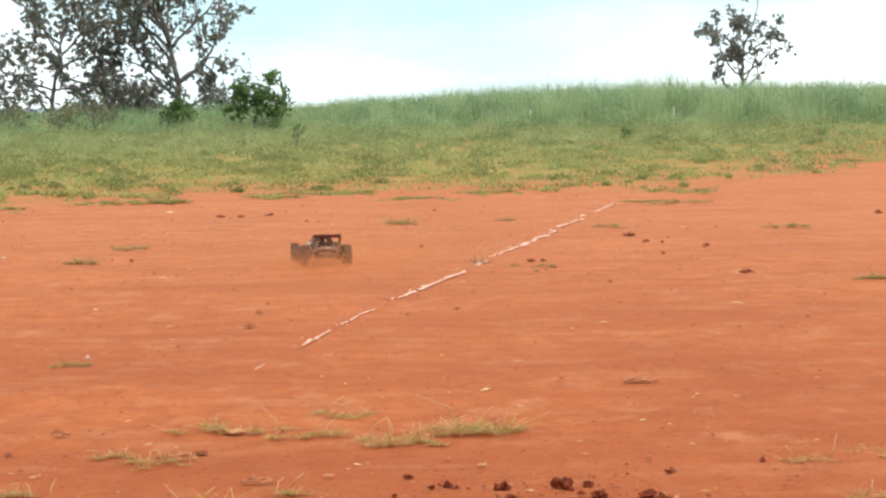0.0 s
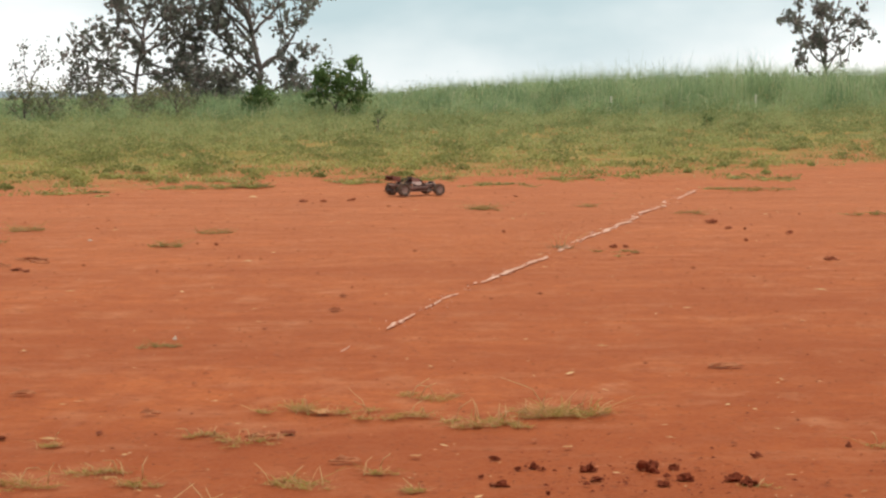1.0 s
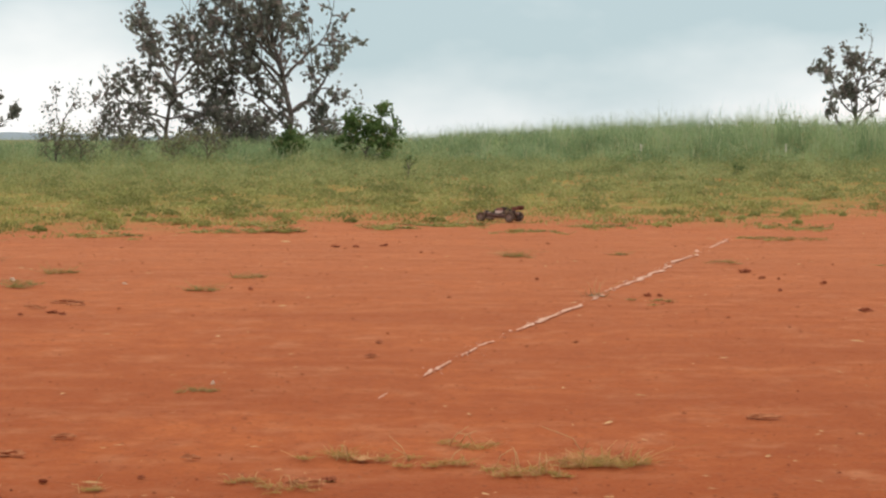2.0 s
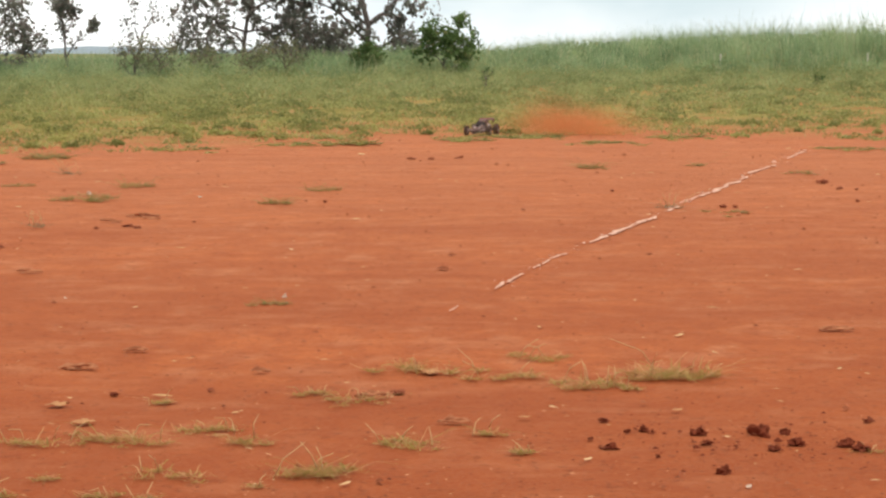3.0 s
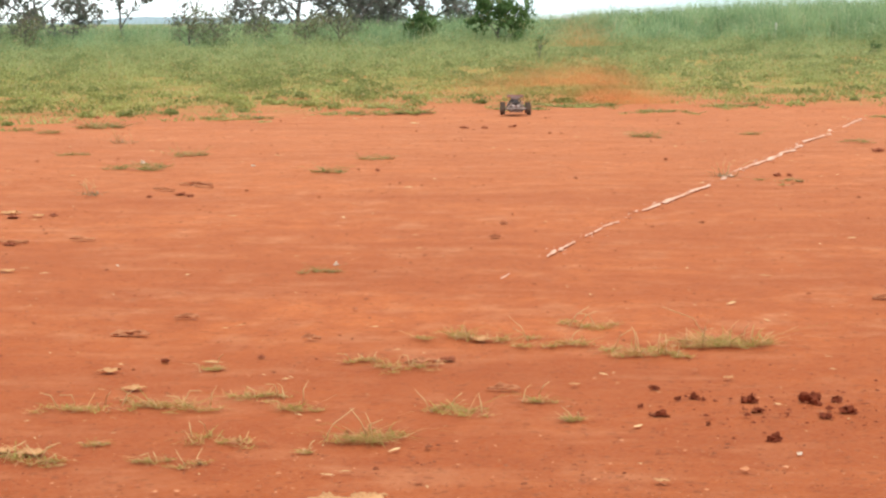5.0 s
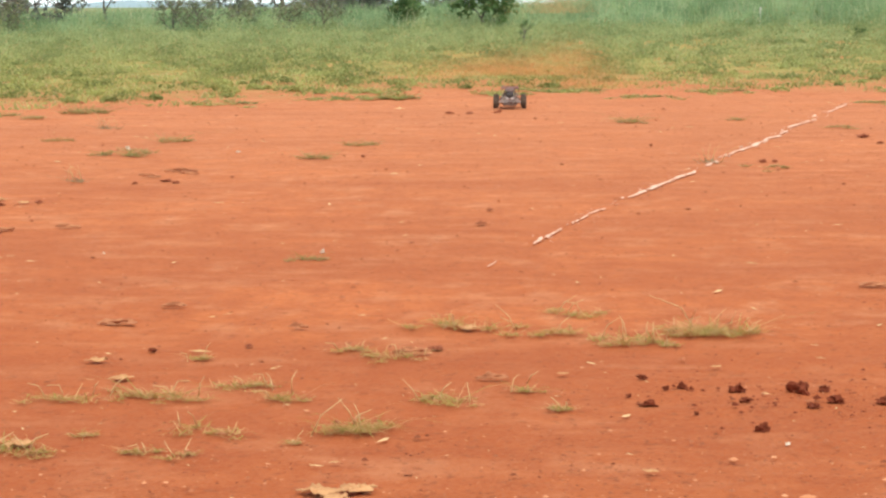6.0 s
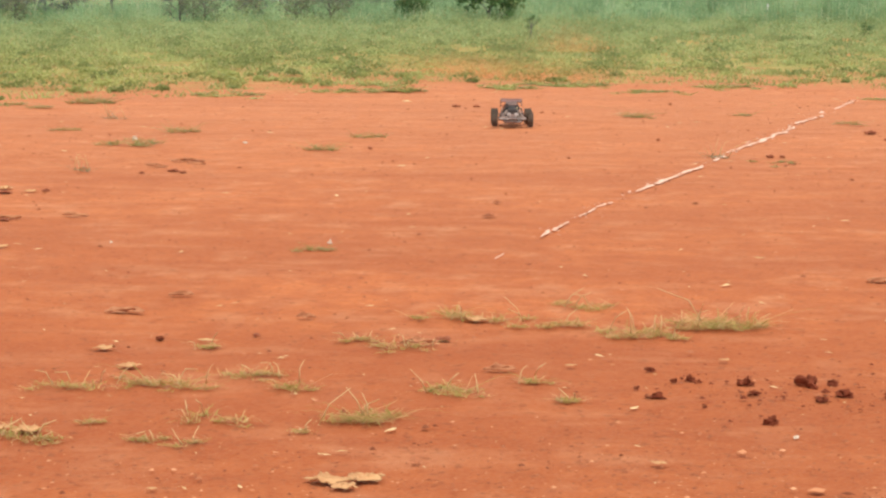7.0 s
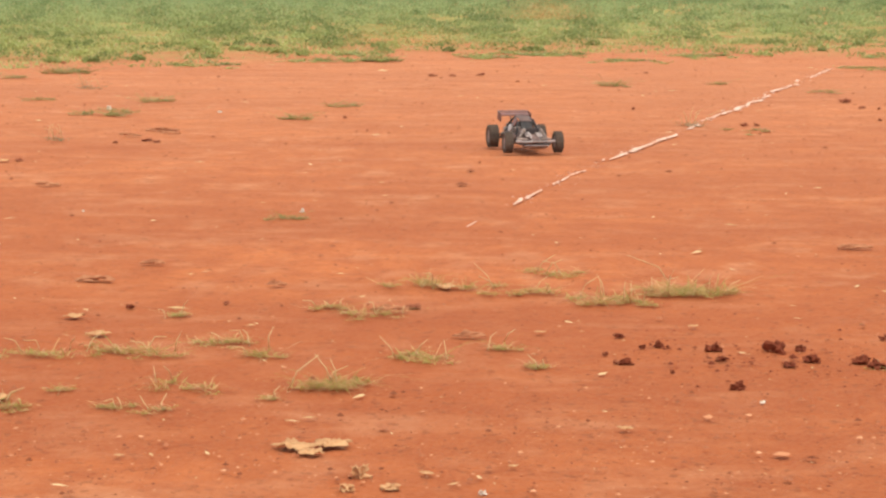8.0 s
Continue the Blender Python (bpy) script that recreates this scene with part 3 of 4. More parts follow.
def lime_crumbs():
    """Loose lime grains beside the line."""
    rng = np.random.default_rng(9)
    n = 260
    u = rng.uniform(0, 1, n) ** 1.3
    y = 11.6 + 17.0 * u
    x = np.interp(y, [11.6, 14.46, 18.4, 22.9, 28.5], [0.11, 0.79, 1.85, 3.08, 4.6]) + rng.normal(0, 0.05, n)
    s = rng.lognormal(-5.0, 0.5, n)[:, None, None] * (0.7 + u)[:, None, None]
    tri = rng.normal(0, 1, (n, 4, 3)) * [1, 1, 0.35]
    v = tri / np.linalg.norm(tri, axis=2)[:, :, None] * s + np.stack([x, y, np.full(n, 0.002)], 1)[:, None]
    f = (np.arange(n)[:, None, None] * 4 + np.array([[0, 1, 2], [0, 3, 1], [1, 3, 2], [2, 3, 0]])[None]).reshape(-1, 3)
    tagged(new("lime_crumbs", mesh_of("lime_crumbs", v.reshape(-1, 3), f, LIME_MAT)), "pale lime grains strewn beside the line", "lime", kind="stuff")


lime_crumbs()


# ---- tufts, clods, leaves and litter on the field ----
def tuft(x, y, width, height, seed, material, label, count=60, stalks=3):
    """A flat spreading grass tuft: several crowns of blades, and a few dry stalks."""
    rng = np.random.default_rng(seed)
    root = new("grass_tuft")
    root.location = (x, y + 0.008 * y, 0)
    tagged(root, label, "grass", "tufts on the field")
    crowns = max(4, int(width / (0.03 if width < 0.3 else 0.06)))
    k = rng.integers(0, crowns, count)
    cx = np.linspace(-0.46, 0.46, crowns) * width + rng.normal(0, 0.05 * width, crowns)
    cy = rng.normal(0, width * (0.26 if width < 0.3 else 0.35), crowns)
    size = rng.uniform(0.2, 1.05, crowns) * (1.1 - 0.9 * np.abs(cx / width).clip(0, 0.5))
    bx, by = cx[k] + rng.normal(0, 0.008 + width * 0.04, count), cy[k] + rng.normal(0, 0.008 + width * 0.05, count)
    h = 0.62 * height * size[k] * rng.lognormal(0, 0.45, count)
    v, f = blades(np.stack([bx, by, np.full(count, -0.006)], 1), h, np.full(count, 0.003 + min(width, 0.3) * 0.006 + max(width - 0.3, 0) * 0.02) * rng.uniform(0.6, 1.3, count), rng.uniform(0.8, 5.0, count), rng, 0.6)
    v[:, 2] = np.maximum(v[:, 2], -0.006)
    greens = new("foliage", mesh_of("foliage", v, f, material))
    greens.parent = root
    tagged(greens, kind="stuff")
    for _ in range(stalks):
        bm = bmesh.new()
        p = Vector((rng.normal(0, width * 0.3), rng.normal(0, 0.04), -0.004))
        t, l = rng.uniform(-1.2, 1.2), height * rng.uniform(0.8, 2.4)
        tube(bm, [p, p + Vector((t * l * 0.3, rng.normal(0, 0.02), l * 0.55)), p + Vector((t * l * 0.9, rng.normal(0, 0.03), l * rng.uniform(0.6, 1.0)))], 0.0024, 4, 0.0013)
        part("dry_stalk", bm, STRAW_MAT, root, "thin straw-coloured stalk")
    return root


MIDDLE_TUFTS = [(-0.24, 8.50, 0.307, 0.045), (0.13, 8.47, 0.306, 0.050), (0.29, 8.96, 0.230, 0.035), (0.48, 8.21, 0.310, 0.050), (0.60, 8.14, 0.135, 0.040),
              (0.76, 8.38, 0.208, 0.060), (0.91, 8.39, 0.220, 0.070), (-0.44, 7.84, 0.260, 0.030), (-0.62, 7.93, 0.127, 0.020)]
NEAR_TUFTS = [(-1.60, 6.97, 0.177, 0.030), (-1.44, 6.98, 0.221, 0.040), (-1.27, 6.98, 0.144, 0.050), (-1.15, 6.97, 0.169, 0.055), (-0.96, 7.13, 0.161, 0.040),
              (-0.89, 7.20, 0.119, 0.035), (-0.77, 6.94, 0.126, 0.050), (-0.94, 6.44, 0.192, 0.045), (-0.49, 6.41, 0.202, 0.060), (-0.49, 6.43, 0.089, 0.070),
              (-1.12, 6.10, 0.093, 0.025), (-1.01, 6.05, 0.103, 0.025), (-1.51, 6.10, 0.194, 0.050), (-1.42, 6.07, 0.067, 0.030), (-1.34, 6.35, 0.061, 0.020),
              (-0.20, 6.92, 0.229, 0.045), (0.07, 7.13, 0.102, 0.035), (0.18, 6.80, 0.056, 0.030), (-0.25, 6.98, 0.096, 0.030), (-1.19, 7.74, 0.053, 0.030),
              (-0.67, 6.26, 0.052, 0.012)]
FAR_TUFTS = [(1.38, 23.67, 0.36, 0.10), (2.63, 24.29, 0.22, 0.05), (3.63, 22.72, 0.39, 0.06), (2.14, 17.1, 0.38, 0.03), (-1.78, 18.15, 0.31, 0.085), (-1.5, 19.84, 0.33, 0.06),
             (-3.57, 18.54, 0.62, 0.06), (-3.41, 20.5, 0.38, 0.08), (-4.6, 20.46, 0.35, 0.05), (-5.44, 25.78, 0.65, 0.12), (-5.85, 24.63, 0.35, 0.06), (-1.09, 10.87, 0.22, 0.025)]
EDGE_TUFTS = [(-0.17, 31.25, 0.85, 0.12), (-1.84, 29.84, 0.83, 0.12), (-2.72, 29.53, 0.74, 0.07), (1.91, 30.19, 0.92, 0.06), (-2.14, 32.0, 0.72, 0.10), (0.75, 32.6, 0.8, 0.06), (0.2, 32.8, 0.6, 0.06), (5.08, 28.53, 0.56, 0.04),
              (0.9, 32.3, 0.9, 0.10), (3.2, 32.2, 0.8, 0.08), (-4.1, 28.3, 0.9, 0.08), (6.3, 32.0, 1.0, 0.08)]
DRY_TUFTS = [(-4.5, 22.44, 0.24, 0.16), (-3.4, 15.7, 0.15, 0.09), (1.69, 17.68, 0.15, 0.09)]
EAST_TUFTS = [(5.59, 22.3, 0.63, 0.05), (4.58, 15.5, 0.27, 0.06), (10.83, 41.5, 0.48, 0.07), (5.64, 28.4, 0.88, 0.045), (-5.56, 26.2, 0.49, 0.085), (-6.33, 25.2, 0.29, 0.05)]
NEAR_EAST_TUFTS = [(2.02, 7.64, 0.175, 0.04), (2.29, 7.76, 0.156, 0.03), (2.04, 6.88, 0.16, 0.04), (1.36, 6.85, 0.12, 0.012)]
for i, r in enumerate(EAST_TUFTS):
    tuft(r[0], r[1], r[2] * 0.9, r[3] * 1.5, 540 + i, FAR_TUFT_MAT, "dull green weed tuft on the red field", 260, 0)
for i, r in enumerate(NEAR_EAST_TUFTS):
    tuft(*r, 560 + i, TUFT_MAT, "small spreading yellow-green grass tuft", 150, 3)
for i, r in enumerate(MIDDLE_TUFTS):
    tuft(r[0], r[1], r[2], r[3] * 1.2, 100 + i, TUFT_MAT, "flat yellow-green grass tuft on red earth", 330, 3)
for i, r in enumerate(NEAR_TUFTS):
    tuft(*r, 200 + i, TUFT_MAT, "small spreading yellow-green grass tuft", 190, 2)
for i, r in enumerate(FAR_TUFTS):
    tuft(r[0], r[1], r[2] * 0.85, r[3] * 1.7, 300 + i, FAR_TUFT_MAT, "dull green weed tuft on the red field", 260, 0)
for i, r in enumerate(EDGE_TUFTS):
    tuft(r[0], r[1], r[2] * 1.1, r[3] * 1.3, 400 + i, WEED_MAT, "green grass clump at the field's edge", 420, 0)
for i, r in enumerate(DRY_TUFTS):
    tuft(*r, 500 + i, DRY_MAT, "dry brown weed on the red field", 60, 7)


def lump(name, x, y, width, height, seed, material, label, category, group):
    """A crumbly lump: a knobbly ball sunk a little into the ground."""
    rng = np.random.default_rng(seed)
    bm = bmesh.new()
    bmesh.ops.create_icosphere(bm, subdivisions=3, radius=0.5)
    shift = Vector(rng.uniform(0, 50, 3))
    for v in bm.verts:
        k = 0.82 + 0.75 * noise.fractal(v.co * 2.6 + shift, 0.6, 2.2, 5) - 0.25 * noise.voronoi(v.co * 3 + shift)[0][0]
        v.co = Vector((v.co.x * k * width, v.co.y * k * width * 0.8, max(-0.15, v.co.z * k) * height * 1.35))
    ob = part(name, bm, material, None, label, False)
    ob.matrix_basis = pose(x, y, -0.004, 0, 0, rng.uniform(0, 360))
    return tagged(ob, category=category, group=group)


NEAR_CLODS = [(1.03, 7.2, 0.09, 0.06), (0.81, 7.21, 0.08, 0.036), (1.13, 7.01, 0.075, 0.029), (1.12, 7.23, 0.061, 0.024), (1.04, 6.92, 0.08, 0.019), (0.82, 6.53, 0.06, 0.036),
              (0.49, 7.45, 0.04, 0.021), (0.48, 6.94, 0.068, 0.019), (0.62, 7.27, 0.046, 0.026), (0.56, 7.23, 0.03, 0.018), (0.42, 7.09, 0.026, 0.014), (0.65, 7.22, 0.022, 0.014),
              (0.63, 6.78, 0.026, 0.015), (0.82, 7.02, 0.05, 0.02), (1.29, 7.0, 0.075, 0.031), (1.33, 6.92, 0.08, 0.035), (1.45, 7.45, 0.036, 0.017), (-1.41, 8.0, 0.045, 0.022)]
FAR_CLODS = [(-1.04, 8.11, 0.036, 0.014), (3.62, 21.34, 0.215, 0.05), (2.18, 17.92, 0.09, 0.04), (2.28, 17.93, 0.07, 0.035), (1.34, 19.97, 0.045, 0.03), (-0.81, 26.08, 0.144, 0.036),
             (-0.56, 25.98, 0.1, 0.03), (-0.2, 26.3, 0.116, 0.036), (-0.29, 8.07, 0.08, 0.02), (-1.35, 18.47, 0.051, 0.026), (-2.70, 15.9, 0.12, 0.025), (-2.9, 15.64, 0.06, 0.02), (-2.6, 15.75, 0.07, 0.02),
             (-3.29, 14.14, 0.08, 0.024), (3.63, 20.38, 0.08, 0.03), (3.76, 20.22, 0.045, 0.028)]
SIDE_CLODS = [(7.44, 25.3, 0.13, 0.05), (3.76, 16.42, 0.13, 0.042), (4.09, 19.64, 0.08, 0.044), (3.48, 18.65, 0.045, 0.03), (1.85, 7.66, 0.032, 0.026), (1.47, 7.48, 0.034, 0.017), (-3.53, 13.95, 0.12, 0.02), (-3.12, 12.26, 0.10, 0.024), (-2.13, 8.07, 0.085, 0.03), (-2.65, 16.79, 0.14, 0.026)]
for i, r in enumerate(NEAR_CLODS):
    lump("soil_clod", *r, 600 + i, CLOD_MAT, "crumbly dark red-brown soil clod", "clod", "clods on the field")
for i, r in enumerate(FAR_CLODS + SIDE_CLODS):
    lump("soil_clod", *r, 640 + i, DRY_CLOD_MAT, "small dark clod lying on red earth", "clod", "clods on the field")
for i, r in enumerate([(-0.32, 5.33, 0.075, 0.05), (-0.335, 5.18, 0.05, 0.024), (-0.23, 5.2, 0.06, 0.022)]):
    lump("earth_lump", *r, 690 + i, LEAF_MAT, "crumbled tan lump of dry earth", "clod", "clods on the field")
WHITE_STONES = [(-3.67, 19.45, 0.06, 0.05), (-1.04, 11.26, 0.028, 0.024), (-2.24, 11.18, 0.018, 0.014), (0.87, 6.31, 0.024, 0.010), (0.01, 5.15, 0.028, 0.012), (-2.56, 19.09, 0.05, 0.015)]
for i, r in enumerate(WHITE_STONES):
    lump("pale_stone", *r, 670 + i, STONE_MAT, "small pale stone on red earth", "stone", "stones on the field")


def dry_leaf(x, y, size, seed, lobes, label):
    """A curled dry leaf with a wavy lobed rim, a raised midrib and some thickness."""
    rng = np.random.default_rng(seed)
    bm = bmesh.new()
    n, rings = 40, 5
    shift = rng.uniform(0, 30)
    centre = bm.verts.new((0, 0, 0.06 * size))
    last = None
    for k in range(1, rings + 1):
        ring = []
        for i in range(n):
            a = 2 * math.pi * i / n
            edge = 0.5 * size * (0.72 + 0.28 * math.cos(lobes * a) ** 2 + 0.28 * noise.noise(Vector((math.cos(a) * 4 + shift, math.sin(a) * 4, 0))))
            r = edge * k / rings
            z = size * (0.13 * noise.noise(Vector((r * math.cos(a) * 9 / size + shift, r * math.sin(a) * 9 / size, 1.0))) + 0.05 * (k / rings) ** 2 * math.sin(3 * a + shift) + 0.06 - 0.05 * (k / rings) ** 3)
            ring.append(bm.verts.new((r * math.cos(a), r * math.sin(a) * 0.75, max(0.002, z))))
        for i in range(n):
            if last:
                bm.faces.new((last[i], ring[i], ring[(i + 1) % n], last[(i + 1) % n]))
            else:
                bm.faces.new((centre, ring[i], ring[(i + 1) % n]))
        last = ring
    bmesh.ops.recalc_face_normals(bm, faces=bm.faces[:])
    bmesh.ops.solidify(bm, geom=bm.faces[:], thickness=0.0015)
    bmesh.ops.recalc_face_normals(bm, faces=bm.faces[:])
    ob = part("dry_leaf", bm, LEAF_MAT, None, label)
    bm = bmesh.new()
    tube(bm, [(-0.5 * size, 0, 0.02 * size), (0, 0, 0.07 * size), (0.48 * size, 0, 0.03 * size)], 0.012 * size, 5, 0.006 * size)
    part("midrib", bm, STRAW_MAT, ob)
    ob.matrix_basis = pose(x, y, 0.0, 0, 0, rng.uniform(-30, 30))
    tagged(ob, category="leaf", group="leaves on the field")


for i, (x, y, s) in enumerate([(-0.52, 5.63, 0.13), (-0.42, 5.66, 0.12), (-0.47, 5.56, 0.09)]):
    dry_leaf(x, y, s, 700 + i, 3, "large curled tan dry leaf on red earth")
for i, (x, y, s) in enumerate([(-0.14, 5.34, 0.042), (0.42, 5.91, 0.05), (0.09, 5.43, 0.03), (-0.99, 5.5, 0.03),
                               (-1.58, 7.74, 0.092), (-1.41, 7.36, 0.095), (-0.17, 8.56, 0.11), (-1.61, 6.25, 0.10), (-1.51, 6.23, 0.10), (0.78, 7.66, 0.045), (0.2, 7.5, 0.045), (-3.62, 14.25, 0.16), (-3.38, 14.05, 0.10), (-2.79, 10.89, 0.10)]):
    dry_leaf(x, y, s, 720 + i, 2, "small curled tan dry leaf")


def bark_piece(x, y, length, seed):
    """A curved splinter of bark lying flat."""
    rng = np.random.default_rng(seed)
    bm = bmesh.new()
    bmesh.ops.create_icosphere(bm, subdivisions=3, radius=0.5)
    shift, bend = Vector(rng.uniform(0, 50, 3)), rng.normal(0, 0.25)
    for v in bm.verts:
        u = v.co.x * 2
        k = 1 + 0.9 * noise.fractal(v.co * 4 + shift, 0.6, 2.1, 5)
        v.co = Vector((v.co.x * length * (0.85 + 0.15 * k), v.co.y * k * length * 0.20 + bend * length * (0.3 - u * u * 0.3), max(-0.1, v.co.z * k) * (0.018 + 0.07 * length) + 0.004 * u * math.sin(seed)))
    ob = part("bark_piece", bm, BARK_BIT_MAT, None, "brown splinter of bark on red earth", False)
    ob.matrix_basis = pose(x, y, 0, 0, 0, rng.uniform(-14, 14))
    tagged(ob, category="bark", group="bark on the field")


for i, r in enumerate([(-1.68, 8.66, 0.18), (-1.52, 9.18, 0.116), (-0.89, 8.58, 0.086), (-2.73, 12.52, 0.163), (-2.73, 16.83, 0.292), (1.77, 9.93, 0.173), (-0.38, 7.97, 0.154), (-0.06, 7.41, 0.12), (-3.12, 12.37, 0.20), (-2.9, 16.3, 0.2), (-2.62, 16.55, 0.16)]):
    bark_piece(*r, 800 + i)


def litter(name, label, category, count, seed, material, size, flatness, long=1.0, heap=None):
    """Crumbs strewn over the whole field: small irregular octahedra."""
    rng = np.random.default_rng(seed)
    y = 4.6 * (33 / 4.6) ** rng.uniform(0, 1, count)
    x = rng.uniform(-0.27, 0.27, count) * y
    if heap:
        x, y = rng.normal(heap[0], heap[2], count), rng.normal(heap[1], heap[3], count)
    s = size * rng.lognormal(0, 0.6, count) * (0.6 + y / 25)
    a = rng.uniform(0, np.pi, count)
    dirs = np.array([[1, 0, 0], [0, 1, 0], [-1, 0, 0], [0, -1, 0], [0, 0, 1], [0, 0, -0.3]])
    v = dirs[None] * rng.uniform(0.5, 1.3, (count, 6, 1)) * s[:, None, None] * np.array([long, 1, flatness])
    ca, sa = np.cos(a)[:, None], np.sin(a)[:, None]
    v = np.stack([v[..., 0] * ca - v[..., 1] * sa + x[:, None], v[..., 0] * sa + v[..., 1] * ca + y[:, None], v[..., 2]], -1).reshape(-1, 3)
    t = np.array([[0, 1, 4], [1, 2, 4], [2, 3, 4], [3, 0, 4], [1, 0, 5], [2, 1, 5], [3, 2, 5], [0, 3, 5]])
    f = (np.arange(count)[:, None, None] * 6 + t[None]).reshape(-1, 3)
    tagged(new(name, mesh_of(name, v, f, material)), label, category, kind="stuff")


litter("earth_crumbs", "crumbs of red earth strewn over the field", "gravel", 9000, 31, PEBBLE_MAT, 0.0036, 0.6)
litter("near_crumbs", "small crumbs and pits of red earth", "gravel", 1300, 35, PEBBLE_MAT, 0.0042, 0.6, heap=(0.0, 5.7, 1.0, 0.55))
litter("pale_lumps", "low pale lumps of dry red earth", "gravel", 480, 36, PALE_MAT, 0.0046, 0.4, heap=(0.0, 5.5, 1.2, 0.5))
litter("soil_crumbs", "dark crumbs of soil round the clods", "soil", 300, 33, CLOD_MAT, 0.0045, 0.6, heap=(0.95, 7.0, 0.26, 0.25))
litter("pale_crumbs", "pale flat crumbs of dry earth on the field", "gravel", 1300, 34, PALE_MAT, 0.0032, 0.3)
litter("straw_bits", "pale bits of straw strewn over the field", "straw", 500, 32, STRAW_MAT, 0.0035, 0.5, 4.0)


# ---- the radio-controlled buggy ----
RUBBER = plain("dusty_rubber", (0.05, 0.038, 0.034), (0.17, 0.115, 0.085), 60, 0.9, bump=0.6, depth=0.002)
BLACK = plain("black_plastic", (0.012, 0.011, 0.013), (0.065, 0.042, 0.038), 50, 0.55, bump=0.2, gloss=0.3)
SILVER = plain("brushed_metal", (0.28, 0.18, 0.15), (0.58, 0.46, 0.40), 80, 0.55, 0.6, bump=0.1)
BODY = plain("dark_body_shell", (0.025, 0.02, 0.024), (0.30, 0.18, 0.15), 24, 0.7, bump=0.05, gloss=0.1)
WHITE = plain("white_panel", (0.24, 0.15, 0.13), (0.66, 0.53, 0.48), 40, 0.45, bump=0.1, gloss=0.3)
WING = plain("dark_red_wing", (0.055, 0.018, 0.018), (0.28, 0.10, 0.07), 25, 0.5, bump=0.1, gloss=0.3)
RIM = plain("grey_rim", (0.18, 0.13, 0.12), (0.38, 0.29, 0.26), 60, 0.6, bump=0.1, gloss=0.15)
DUSTY = plain("dusty_pale_plastic", (0.06, 0.045, 0.045), (0.60, 0.48, 0.44), 45, 0.6, bump=0.2, gloss=0.2)
TAN = plain("tan_intake", (0.50, 0.38, 0.22), (0.66, 0.52, 0.33), 40, 0.7, bump=0.2)

WHEELS = {}


def wheel(car, x, y, radius, width):
    """Knobbly tyre, with its rim and nut as sub-parts; it turns round its own x axis."""
    bm = bmesh.new()
    w, r = width / 2, radius
    lathe(bm, [(r * 0.58, -w * 0.8), (r * 0.80, -w), (r * 0.93, -w * 0.9), (r * 0.95, 0), (r * 0.93, w * 0.9), (r * 0.80, w), (r * 0.58, w * 0.8), (r * 0.56, 0)], 28)
    for k in range(22):
        a = 2 * math.pi * k / 22
        for side in (-0.62, 0.0, 0.62):
            b = a + (0.14 if side == 0 else 0)
            box(bm, (w * 0.5, r * 0.13, r * 0.09), (side * w, -r * 0.955 * math.sin(b), r * 0.955 * math.cos(b)), (math.degrees(b), 0, 0))
    tyre = part("wheel", bm, RUBBER, car, "dusty black knobbly tyre", False)
    tyre.location = (x, y, radius)
    bm = bmesh.new()
    out = w * (0.75 if x > 0 else -0.75)
    lathe(bm, [(r * 0.10, out * 0.7), (r * 0.5, out * 0.55), (r * 0.57, out), (r * 0.61, out * 0.95), (r * 0.6, -out), (r * 0.5, -out), (r * 0.10, -out * 0.2)], 24)
    for k in range(6):
        a = 2 * math.pi * k / 6
        box(bm, (w * 0.2, r * 0.16, r * 0.45), (out * 0.8, -r * 0.33 * math.sin(a), r * 0.33 * math.cos(a)), (math.degrees(a), 0, 0), 0.002)
    part("rim", bm, RIM, tyre)
    bm = bmesh.new()
    tube(bm, [(out * 0.4, 0, 0), (out * 1.15, 0, 0)], r * 0.11, 6)
    part("hub_nut", bm, SILVER, tyre)
    WHEELS[tyre] = (x, y, radius)
    return tyre


